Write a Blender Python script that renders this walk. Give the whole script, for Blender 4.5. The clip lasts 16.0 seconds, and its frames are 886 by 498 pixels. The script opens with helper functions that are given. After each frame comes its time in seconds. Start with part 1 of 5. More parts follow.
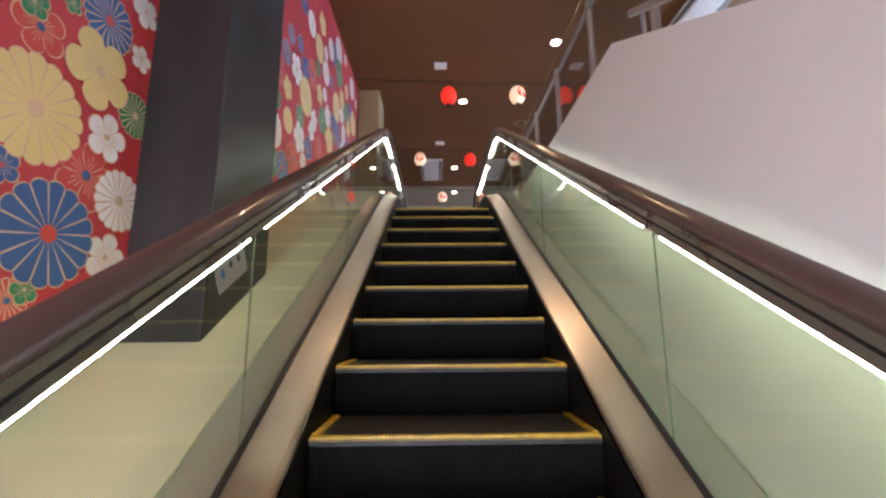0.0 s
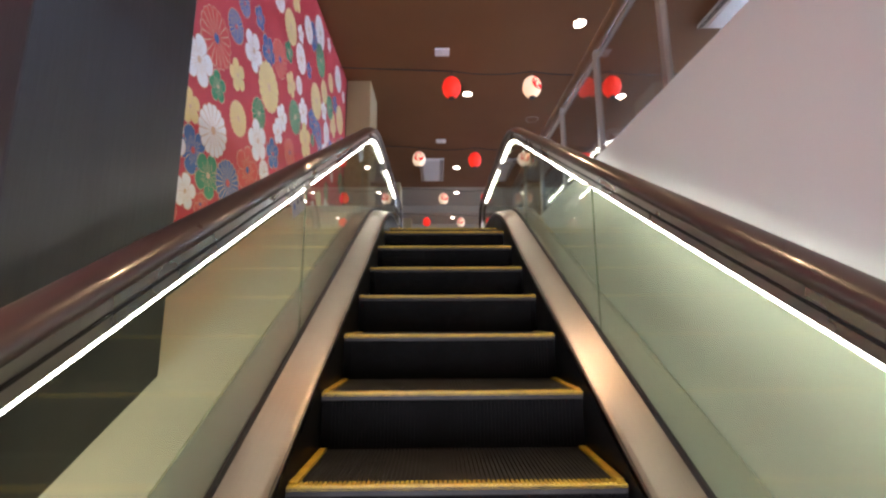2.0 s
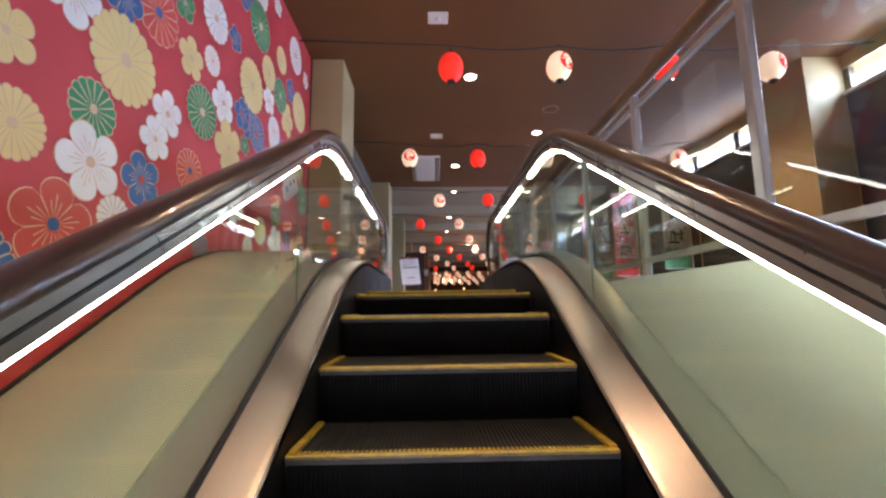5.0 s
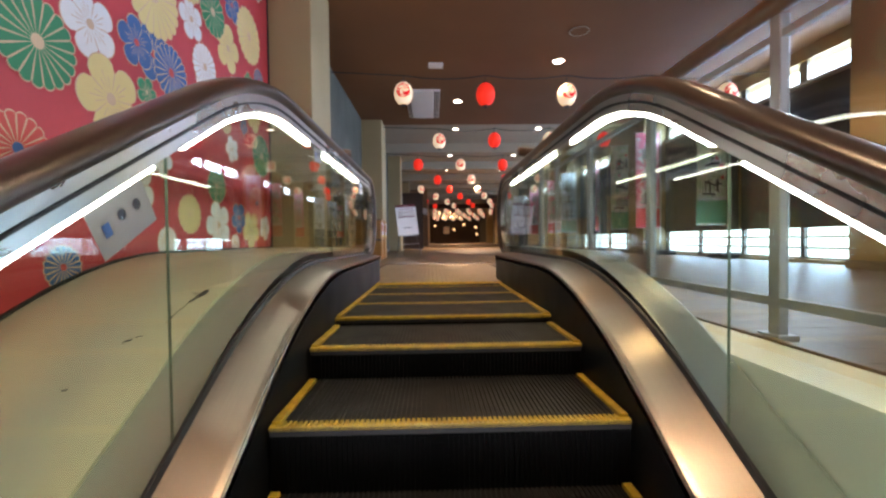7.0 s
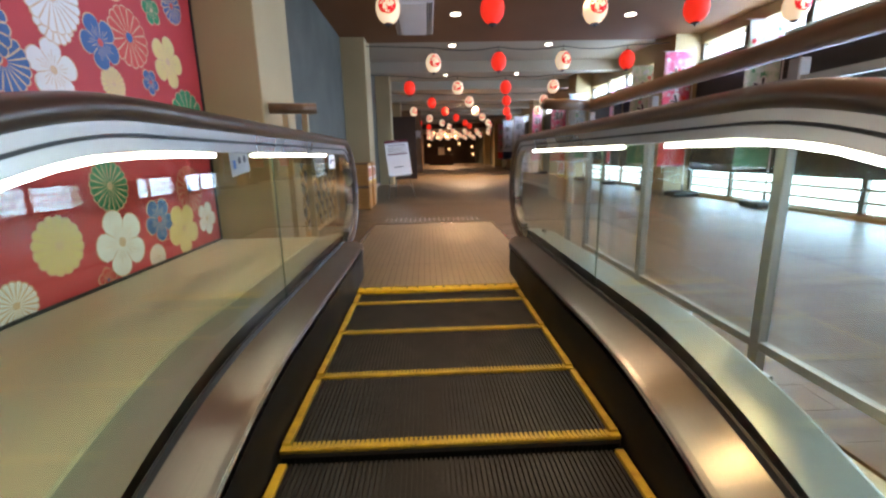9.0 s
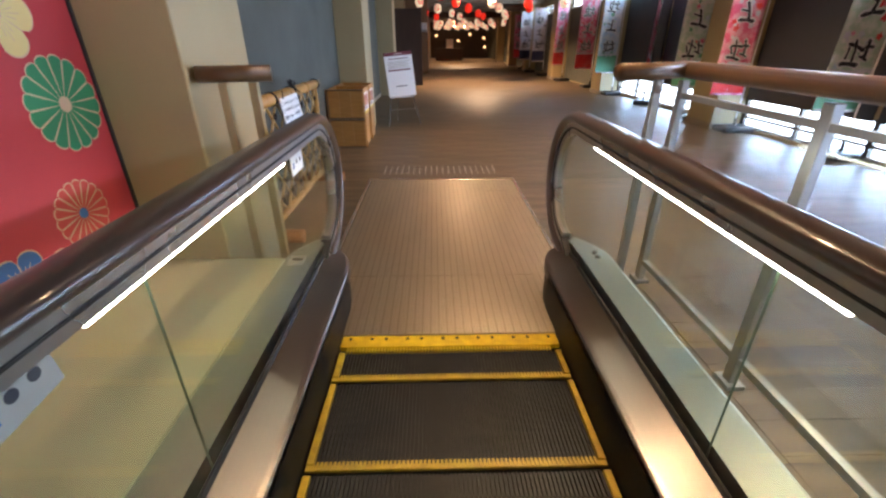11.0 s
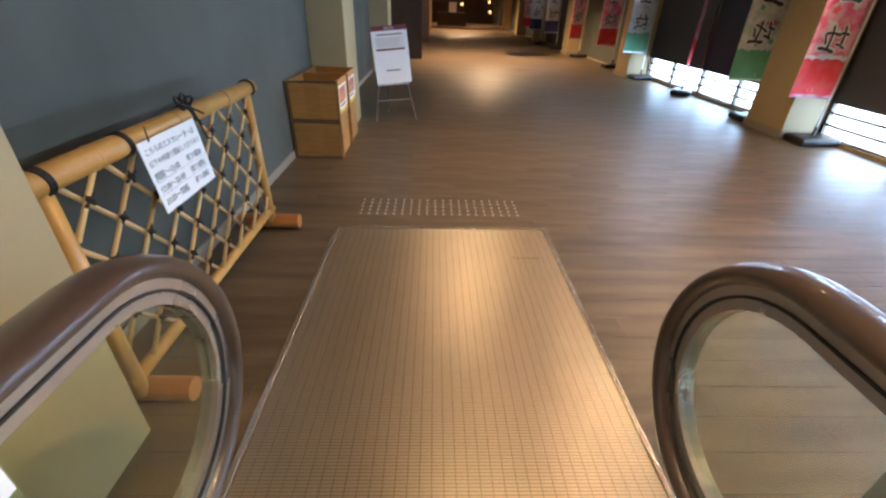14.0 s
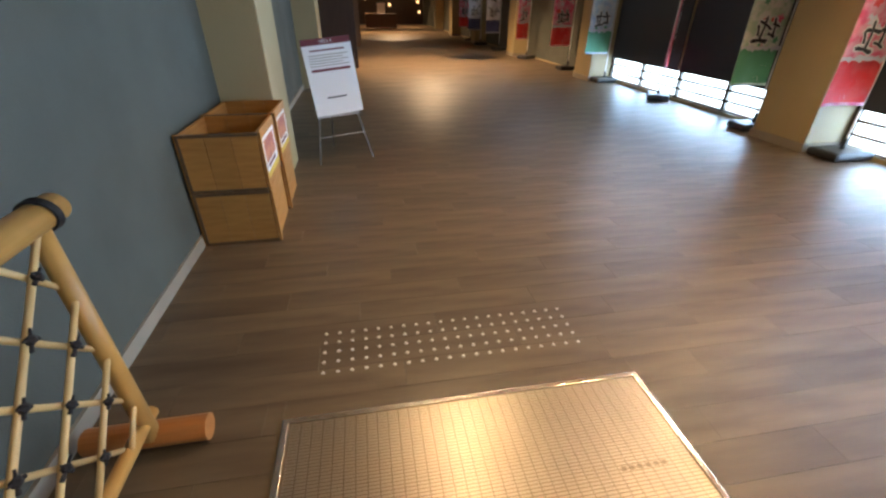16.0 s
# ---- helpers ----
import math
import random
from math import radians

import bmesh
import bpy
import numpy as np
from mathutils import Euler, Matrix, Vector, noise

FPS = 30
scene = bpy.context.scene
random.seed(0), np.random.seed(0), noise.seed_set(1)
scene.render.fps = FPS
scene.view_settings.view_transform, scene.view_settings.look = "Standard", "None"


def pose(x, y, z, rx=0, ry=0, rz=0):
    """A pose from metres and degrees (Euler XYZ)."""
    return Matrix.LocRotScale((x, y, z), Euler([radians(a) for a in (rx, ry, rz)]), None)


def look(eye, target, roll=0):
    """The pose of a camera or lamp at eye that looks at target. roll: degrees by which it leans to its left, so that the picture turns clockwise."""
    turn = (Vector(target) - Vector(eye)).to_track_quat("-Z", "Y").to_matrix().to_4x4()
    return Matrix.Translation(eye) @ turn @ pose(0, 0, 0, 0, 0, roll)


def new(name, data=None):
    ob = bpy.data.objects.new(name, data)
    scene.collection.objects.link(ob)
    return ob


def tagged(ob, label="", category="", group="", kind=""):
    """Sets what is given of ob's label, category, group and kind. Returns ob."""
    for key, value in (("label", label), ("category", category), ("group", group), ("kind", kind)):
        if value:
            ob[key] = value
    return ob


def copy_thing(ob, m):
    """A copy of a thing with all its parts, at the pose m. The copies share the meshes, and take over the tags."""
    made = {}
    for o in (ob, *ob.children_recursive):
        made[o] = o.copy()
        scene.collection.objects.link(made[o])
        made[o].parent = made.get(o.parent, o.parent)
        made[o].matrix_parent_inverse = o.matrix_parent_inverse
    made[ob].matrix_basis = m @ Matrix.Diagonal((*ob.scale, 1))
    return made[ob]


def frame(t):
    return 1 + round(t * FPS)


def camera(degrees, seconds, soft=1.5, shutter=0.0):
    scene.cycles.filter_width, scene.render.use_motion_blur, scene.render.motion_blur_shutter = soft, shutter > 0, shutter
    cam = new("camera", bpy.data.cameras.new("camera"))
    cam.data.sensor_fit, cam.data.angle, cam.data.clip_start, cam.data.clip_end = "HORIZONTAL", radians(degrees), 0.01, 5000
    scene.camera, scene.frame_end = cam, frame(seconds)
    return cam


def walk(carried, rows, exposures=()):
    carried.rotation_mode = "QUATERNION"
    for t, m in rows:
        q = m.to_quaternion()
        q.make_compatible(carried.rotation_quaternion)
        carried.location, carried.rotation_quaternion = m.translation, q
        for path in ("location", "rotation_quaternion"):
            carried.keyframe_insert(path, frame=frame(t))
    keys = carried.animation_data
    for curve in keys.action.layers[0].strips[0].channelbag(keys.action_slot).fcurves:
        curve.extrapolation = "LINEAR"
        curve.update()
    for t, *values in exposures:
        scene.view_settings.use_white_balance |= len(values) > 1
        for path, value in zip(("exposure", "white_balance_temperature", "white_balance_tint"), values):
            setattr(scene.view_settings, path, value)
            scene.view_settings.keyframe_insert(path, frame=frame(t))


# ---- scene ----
cam = camera(92.6, 16.0, soft=2.5)
METRES, EYE, TILT, LEAN, TURN = 8.6, 1.2064, 0.0, 0.0, -0.9
ROWS = [
    (0.0, 0.0, 0.0, 0.0, 0.08, 10.51, 0.43),
    (0.5, -0.0002, 0.0271, 0.0152, 0.04, 10.09, 0.32),
    (1.0, -0.0007, 0.0524, 0.03, 0.07, 9.87, 0.25),
    (1.5, -0.0009, 0.0784, 0.0446, 0.13, 9.78, 0.27),
    (2.0, -0.0011, 0.1048, 0.0594, 0.14, 9.66, 0.28),
    (2.5, -0.0019, 0.131, 0.0744, 0.24, 9.53, 0.54),
    (3.0, -0.002, 0.1578, 0.0894, 0.14, 9.32, 0.6),
    (3.5, -0.0027, 0.1861, 0.1041, 0.05, 9.05, 0.75),
    (6.0, -0.0037, 0.3199, 0.1767, -0.64, 5.03, 0.59),
    (6.5, -0.0033, 0.3453, 0.1902, -0.58, 2.24, 0.58),
    (7.0, -0.0041, 0.3714, 0.2025, -0.54, -1.27, 0.66),
    (7.5, -0.0072, 0.3999, 0.2144, -0.69, -4.76, 1.01),
    (8.0, -0.0074, 0.4238, 0.2273, -0.93, -7.71, 1.0),
    (8.5, -0.0069, 0.4477, 0.2414, -1.16, -10.15, 1.07),
    (9.0, -0.006, 0.4713, 0.2562, -1.28, -12.5, 1.24),
]
# on the landing: eye, target, roll
LANDING = [
    (11.5, (-0.011, 5.256, 3.899), (0.026, 7.007, 2.932), 0.1),
    (12.0, (-0.020, 5.495, 3.920), (0.029, 7.209, 2.891), 0.4),
    (12.5, (-0.016, 5.744, 3.913), (0.036, 7.439, 2.852), 0.6),
    (13.0, (-0.014, 5.995, 3.908), (0.037, 7.692, 2.850), 0.8),
    (13.5, (0.0, 6.244, 3.930), (0.050, 7.954, 2.894), 1.2),
    (14.0, (0.002, 6.526, 3.957), (0.057, 8.255, 2.954), 1.7),
    (14.5, (-0.056, 6.896, 3.960), (0.014, 8.645, 2.992), 2.1),
    (15.0, (-0.118, 7.253, 3.979), (-0.016, 9.004, 3.019), 2.5),
    (15.5, (-0.160, 7.640, 3.976), (-0.046, 9.383, 3.001), 2.5),
    (16.0, (-0.251, 8.006, 3.969), (0.053, 9.711, 2.969), 0.3),
]
EXPOSURES = [(0.0, 0.16, 6500, 18), (1.5, 0.27, 6500, 20), (3.5, 0.27, 6500, 28), (6.5, 0.12, 6500, 18), (9.0, 0.22, 6500, 14), (11.5, 0.22, 6500, 16), (13.0, 0.18, 6500, 13), (16.0, 0.18, 6500, 8)]
walk(cam, [(t, pose(0, 0, EYE, TILT, LEAN, TURN) @ pose(METRES * x, METRES * y, METRES * z, 90 + pitch, roll, yaw)) for t, x, y, z, yaw, pitch, roll in ROWS] + [(t, look(eye, target, roll)) for t, eye, target, roll in LANDING], EXPOSURES)

# ---- plan: upper floor level, ceiling, escalator centre line ----
FLOOR, CEIL, XC = 2.60, 5.35, 0.063
WALL_L, WALL_R = -1.366, 4.80
SLOPE = math.tan(radians(30))
END = 46.0

# ---- world and large lights ----
world = bpy.data.worlds.new("world")
scene.world = world
world.use_nodes = True
wn = world.node_tree.nodes
sky = wn.new("ShaderNodeTexSky")
sky.sky_type, sky.sun_disc = "NISHITA", False
sky.sun_elevation, sky.sun_rotation = radians(38), radians(70)
world.node_tree.links.new(sky.outputs[0], wn["Background"].inputs[0])
wn["Background"].inputs[1].default_value = 0.08


def area_lamp(name, place, target, sx, sy, watts, colour):
    data = bpy.data.lights.new(name, "AREA")
    data.shape, data.size, data.size_y, data.energy, data.color = "RECTANGLE", sx, sy, watts, colour
    ob = new(name, data)
    ob.matrix_world = look(place, target)
    return ob


def spot_lamp(name, place, watts, colour, cone=120):
    data = bpy.data.lights.new(name, "SPOT")
    data.energy, data.color, data.spot_size, data.spot_blend, data.shadow_soft_size = watts, colour, radians(cone), 0.8, 0.05
    ob = new(name, data)
    ob.matrix_world = look(place, (place[0], place[1] + 0.001, place[2] - 1))
    return ob


COOL, WARM = (0.55, 0.74, 1.0), (1.0, 0.68, 0.37)
sun = new("sun", bpy.data.lights.new("sun", "SUN"))
sun.data.energy, sun.data.angle, sun.data.color = 2.0, radians(0.5), (1.0, 0.95, 0.88)
sun.matrix_world = look((30, 12, 25), (0, 8, 0))
# daylight in the window openings of the east wall
for k in range(5):
    y = 4.68 + 4.96 * k
    if k < 3:
        area_lamp("window_daylight", (WALL_R + 0.16, y, 2.86), (0, y, 2.5), 4.0, 0.40, 110, (0.42, 0.63, 1.0))
    # k = 3 and 4 light the corridor through assumed windows
    area_lamp("clerestory_daylight", (WALL_R + 0.16, y, 5.04), (1.0, y, 2.0), 4.0, 0.26, 185 if k < 3 else 75, COOL)
# assumed daylight from behind: an unseen lamp before the unbroken south wall
area_lamp("assumed_hall_daylight", (-0.6, -3.55, 0.2), (0.9, 2.0, 1.2), 1.5, 2.4, 350, (0.82, 0.88, 1.0))
DOWNLIGHTS = [(0.5, 0.56), (0.5, 3.9), (0.5, 7.24), (0.48, 10.58), (1.78, 2.2), (1.78, 5.58), (1.75, 8.94), (3.03, 7.3), (3.03, 10.68)]
for x, y in DOWNLIGHTS:
    spot_lamp("downlight_or_fill_beam", (x, y, CEIL - 0.03), 135 if y < 7 else 165 if x < 1 else 85 if x < 3 else 215, WARM, 88 if y < 7 else 104 if x < 3 else 130)
# fill spots added to brighten the corridor, with no fitting of their own
for y in (15.0, 20.0, 26.0, 34.0, 40.0):
    spot_lamp("downlight_or_fill_beam", (1.6, y, CEIL + 0.18), 560 if y < 16 else 1750, (1.0, 0.66, 0.38), 140)


# ---- materials ----
def material(name, colour, rough=0.5, metal=0.0, second=None, scale=4.0, stretch=(1, 1, 1), grain=60.0, bump=0.05, emit=0.0, vary=0.0, island=False, coat=0.0, clear=0.0, contrast=0.5, spec=0.5, brushed=0.0, even=False, tangent=None):
    m = bpy.data.materials.new(name)
    m.use_nodes = True
    nt = m.node_tree
    n, link = nt.nodes, nt.links.new
    b = n["Principled BSDF"]
    second = second or tuple(c * 0.8 for c in colour)
    co = n.new("ShaderNodeTexCoord")
    mp = n.new("ShaderNodeMapping")
    mp.inputs["Scale"].default_value = stretch
    link(co.outputs["Object"], mp.inputs[0])
    n1 = n.new("ShaderNodeTexNoise")
    n1.inputs["Scale"].default_value, n1.inputs["Detail"].default_value = scale, 6
    link(mp.outputs[0], n1.inputs["Vector"])
    n2 = n.new("ShaderNodeTexNoise")
    n2.inputs["Scale"].default_value, n2.inputs["Detail"].default_value = grain, 3
    link(mp.outputs[0], n2.inputs["Vector"])
    ramp = n.new("ShaderNodeMapRange")
    ramp.inputs[1].default_value, ramp.inputs[2].default_value = 0.5 - contrast / 2, 0.5 + contrast / 2
    link(n1.outputs[0], ramp.inputs[0])
    mix = n.new("ShaderNodeMixRGB")
    mix.inputs[1].default_value, mix.inputs[2].default_value = (*colour, 1), (*second, 1)
    link(ramp.outputs[0], mix.inputs[0])
    out = mix.outputs[0]
    if vary:
        src = n.new("ShaderNodeNewGeometry" if island else "ShaderNodeObjectInfo")
        hsv = n.new("ShaderNodeHueSaturation")
        mr = n.new("ShaderNodeMapRange")
        mr.inputs[3].default_value, mr.inputs[4].default_value = 1 - vary, 1 + vary
        link(src.outputs["Random Per Island" if island else "Random"], mr.inputs[0])
        link(mr.outputs[0], hsv.inputs["Value"])
        link(out, hsv.inputs["Color"])
        out = hsv.outputs[0]
    link(out, b.inputs["Base Color"])
    mr2 = n.new("ShaderNodeMapRange")
    mr2.inputs[3].default_value, mr2.inputs[4].default_value = max(0.02, rough * 0.8), min(1, rough * 1.2)
    link(n1.outputs[0], mr2.inputs[0])
    b.inputs["Roughness"].default_value = rough
    if not even:
        link(mr2.outputs[0], b.inputs["Roughness"])
    b.inputs["Metallic"].default_value = metal
    b.inputs["Coat Weight"].default_value = coat
    b.inputs["Specular IOR Level"].default_value, b.inputs["Anisotropic"].default_value = spec, brushed
    if tangent:
        tv = n.new("ShaderNodeCombineXYZ")
        tv.inputs[0].default_value, tv.inputs[1].default_value, tv.inputs[2].default_value = tangent
        link(tv.outputs[0], b.inputs["Tangent"])
    if bump:
        bp = n.new("ShaderNodeBump")
        bp.inputs["Strength"].default_value, bp.inputs["Distance"].default_value = bump, 0.01
        link(n2.outputs[0], bp.inputs["Height"])
        link(bp.outputs[0], b.inputs["Normal"])
    if emit:
        link(out, b.inputs["Emission Color"])
        b.inputs["Emission Strength"].default_value = emit
    if clear:
        b.inputs["Transmission Weight"].default_value = clear
        b.inputs["IOR"].default_value = 1.45
    return m


def glass_material(name, tint, gloss=0.08):
    m = bpy.data.materials.new(name)
    m.use_nodes = True
    nt = m.node_tree
    nt.nodes.clear()
    o = nt.nodes.new("ShaderNodeOutputMaterial")
    t, g = nt.nodes.new("ShaderNodeBsdfTransparent"), nt.nodes.new("ShaderNodeBsdfGlossy")
    t.inputs[0].default_value, g.inputs[1].default_value = (*tint, 1), 0.01
    lw, mx = nt.nodes.new("ShaderNodeLayerWeight"), nt.nodes.new("ShaderNodeMixShader")
    power, fr = nt.nodes.new("ShaderNodeMath"), nt.nodes.new("ShaderNodeMath")
    lw.inputs[0].default_value = 0.5
    power.operation, fr.operation = "POWER", "MULTIPLY_ADD"
    power.inputs[1].default_value = 4.5
    fr.inputs[1].default_value, fr.inputs[2].default_value = 0.9, gloss * 0.55
    nt.links.new(lw.outputs["Facing"], power.inputs[0])
    nt.links.new(power.outputs[0], fr.inputs[0])
    nt.links.new(fr.outputs[0], mx.inputs[0])
    nt.links.new(t.outputs[0], mx.inputs[1])
    nt.links.new(g.outputs[0], mx.inputs[2])
    nt.links.new(mx.outputs[0], o.inputs[0])
    return m


CREAM = material("cream_paint", (0.40, 0.305, 0.155), 0.6, second=(0.355, 0.27, 0.135), scale=1.2, bump=0.06)
WHITE_WALL = material("white_wall_paint", (0.70, 0.75, 0.73), 0.5, second=(0.65, 0.70, 0.68), scale=0.8, bump=0.04)
LEDGE = material("ledge_cream", (0.67, 0.645, 0.50), 0.4, second=(0.61, 0.585, 0.45), scale=1.5, bump=0.05)
BLACK_COL = material("black_column_panel", (0.020, 0.018, 0.018), 0.42, second=(0.032, 0.03, 0.03), scale=6, stretch=(1, 1, 0.1), bump=0.08, spec=0.4)
BLUE_WALL = material("slate_blue_wall", (0.090, 0.091, 0.072), 0.78, second=(0.069, 0.070, 0.055), scale=2.0, grain=180, bump=0.25)
CEILING = material("brown_ceiling", (0.172, 0.074, 0.022), 0.8, second=(0.150, 0.063, 0.018), scale=0.6, bump=0.05)
CEILING_2 = material("pale_ceiling", (0.42, 0.37, 0.28), 0.8, second=(0.37, 0.33, 0.25), scale=0.6, bump=0.05)
FLOOR_WOOD = material("brown_plank_floor", (0.150, 0.106, 0.063), 0.40, second=(0.070, 0.048, 0.028), scale=1.6, stretch=(1, 7, 1), grain=40, bump=0.05, vary=0.16, contrast=0.45)
FLOOR_REST = material("brown_plank_floor_rest", (0.150, 0.106, 0.063), 0.40, second=(0.070, 0.048, 0.028), scale=1.6, stretch=(1, 7, 1), grain=40, bump=0.05, vary=0.16, contrast=0.45, island=True)
OUTER = material("satin_outer_deck", (0.44, 0.48, 0.45), 0.36, 0.55, second=(0.42, 0.455, 0.425), scale=3, bump=0.0, even=True, brushed=0.5, tangent=(1, 0, 0))
STEEL = material("brushed_stainless", (0.285, 0.235, 0.200), 0.31, 1.0, second=(0.268, 0.221, 0.188), scale=9, stretch=(30, 0.4, 0.4), bump=0.0, even=True, brushed=0.75, tangent=(1, 0, 0))
GUIDE = material("satin_rail_guide", (0.54, 0.52, 0.50), 0.28, 0.9, scale=3, bump=0.0)
PLATE_GROOVE = material("plate_groove", (0.34, 0.27, 0.19), 0.5, 0.7, bump=0.05)
PLATE = material("etched_landing_plate", (0.64, 0.54, 0.42), 0.40, 0.92, second=(0.50, 0.43, 0.34), scale=2.5, stretch=(3, 0.6, 1), grain=120, bump=0.04, contrast=0.8, brushed=0.6, tangent=(0, 1, 0))
BLACK = material("black_skirt", (0.005, 0.005, 0.0055), 0.45, spec=0.2, second=(0.009, 0.009, 0.009), scale=5, bump=0.03)
STEP = material("dark_step_metal", (0.030, 0.028, 0.026), 0.5, 0.3, spec=0.3, second=(0.022, 0.022, 0.022), scale=9, bump=0.1)
RISER = material("black_riser", (0.0042, 0.0042, 0.0044), 0.65, 0.0, spec=0.05, scale=9, bump=0.1)
NOSING = material("worn_gold_nosing", (0.62, 0.42, 0.03), 0.45, second=(0.40, 0.26, 0.03), scale=22, bump=0.15, contrast=0.4)
YELLOW = material("worn_yellow_paint", (0.82, 0.55, 0.012), 0.42, second=(0.60, 0.36, 0.012), scale=22, bump=0.15, contrast=0.4)
RUBBER = material("dark_brown_handrail_rubber", (0.046, 0.031, 0.025), 0.30, second=(0.056, 0.038, 0.030), scale=3, bump=0.02, coat=0.5)
LED = material("led_strip", (0.94, 1.0, 0.82), 0.4, emit=17.0, bump=0, second=(0.94, 1.0, 0.82))
GLASS = glass_material("balustrade_glass", (0.905, 0.945, 0.868))
CLEAR = glass_material("guard_glass", (0.93, 0.95, 0.95))
ALU = material("aluminium_post", (0.44, 0.435, 0.43), 0.35, 0.7, scale=5, bump=0.02)
WINDOW_FRAME = material("bronze_window_frame", (0.10, 0.085, 0.07), 0.4, 0.5, scale=5, bump=0.02)
RAILWOOD = material("brown_wood_rail", (0.14, 0.075, 0.035), 0.35, second=(0.10, 0.052, 0.025), scale=4, stretch=(8, 1, 8), bump=0.05)
RED_CLOTH = material("mural_red", (0.55, 0.044, 0.050), 0.6, second=(0.49, 0.035, 0.042), scale=2, bump=0.03)
INKS = {
    "WHITE": material("mural_white", (0.78, 0.72, 0.70), 0.6, bump=0, second=(0.72, 0.66, 0.64)),
    "YELLOW": material("mural_yellow", (0.74, 0.55, 0.22), 0.6, bump=0, second=(0.68, 0.50, 0.20)),
    "BLUE": material("mural_blue", (0.045, 0.12, 0.30), 0.6, bump=0, second=(0.04, 0.10, 0.26)),
    "GREEN": material("mural_green", (0.03, 0.24, 0.10), 0.6, bump=0, second=(0.025, 0.20, 0.085)),
    "RED": material("mural_vermilion", (0.62, 0.07, 0.05), 0.6, bump=0, second=(0.56, 0.06, 0.045)),
    "LINE": material("mural_gold_line", (0.70, 0.45, 0.28), 0.6, bump=0),
}
LAN_WHITE = material("lantern_white_paper", (1.0, 0.82, 0.56), 0.7, emit=0.6, bump=0, second=(1.0, 0.74, 0.46))
LAN_RED = material("lantern_red_paper", (0.80, 0.022, 0.012), 0.7, emit=0.72, bump=0, second=(0.88, 0.034, 0.012), scale=5)
LAN_MARK = material("lantern_red_print", (0.80, 0.016, 0.016), 0.7, emit=0.55, bump=0)
JOINT = material("glass_edge", (0.17, 0.22, 0.18), 0.3, bump=0)
FRAME = material("dull_frame_metal", (0.62, 0.57, 0.50), 0.25, 0.9, bump=0.05)
STUD = material("stud_steel", (0.75, 0.72, 0.68), 0.5, 0.3, bump=0)
EASEL_METAL = material("dark_easel_metal", (0.13, 0.12, 0.11), 0.4, 0.7, bump=0)
DARK = material("dark_plastic", (0.02, 0.02, 0.02), 0.5, bump=0.03)
GREY_CLOTH = material("dark_blind_fabric", (0.035, 0.037, 0.045), 0.8, second=(0.045, 0.047, 0.055), scale=3, bump=0.1)
GLOW = material("daylight_backdrop", (0.74, 0.86, 1.0), 0.9, emit=5.0, bump=0, second=(0.70, 0.82, 1.0), scale=0.3)
LAMP = material("downlight_lens", (1.0, 0.86, 0.66), 0.4, emit=14.0, bump=0, second=(1.0, 0.86, 0.66))
GLOBE = material("amber_lamp_globe", (1.0, 0.62, 0.28), 0.4, emit=2.5, bump=0, second=(1.0, 0.55, 0.22))
PAPER = material("white_paper", (0.80, 0.79, 0.78), 0.6, bump=0.02, second=(0.76, 0.75, 0.74))
# white sticker film greyed down, the shade on it put into the colour
SHADED_STICKER = material("shaded_sticker_film", (0.30, 0.29, 0.27), 0.5, bump=0.02, second=(0.26, 0.25, 0.235))
PRINT = material("dark_print", (0.03, 0.03, 0.04), 0.6, bump=0)
MAROON = material("maroon_print", (0.16, 0.02, 0.03), 0.6, bump=0)
CRATE = material("pine_crate_wood", (0.46, 0.21, 0.045), 0.55, second=(0.33, 0.14, 0.028), scale=5, stretch=(1, 1, 7), bump=0.12, vary=0.1)
BAMBOO = material("bamboo_cane", (0.66, 0.35, 0.095), 0.36, second=(0.50, 0.25, 0.06), scale=6, stretch=(1, 1, 1), bump=0.06, vary=0.1)
CANE = material("pale_split_cane", (0.70, 0.47, 0.20), 0.45, second=(0.55, 0.34, 0.13), scale=8, bump=0.08, vary=0.15)
LOG = material("varnished_log", (0.46, 0.17, 0.04), 0.35, second=(0.32, 0.13, 0.04), scale=6, stretch=(0.5, 6, 6), bump=0.08)
ROPE = material("black_rope", (0.018, 0.012, 0.01), 0.8, bump=0.2)
BASEBOARD = material("taupe_baseboard", (0.30, 0.25, 0.19), 0.5, bump=0.03)
BROWN_DOOR = material("dark_brown_wood", (0.055, 0.03, 0.018), 0.45, second=(0.04, 0.022, 0.014), scale=3, stretch=(6, 6, 0.6), bump=0.08)
MID_WOOD = material("tan_wood_front", (0.24, 0.14, 0.07), 0.5, second=(0.18, 0.10, 0.05), scale=3, stretch=(6, 6, 0.6), bump=0.08)
TAN_FLOOR = material("hall_floor", (0.30, 0.27, 0.23), 0.4, scale=1, bump=0.03)
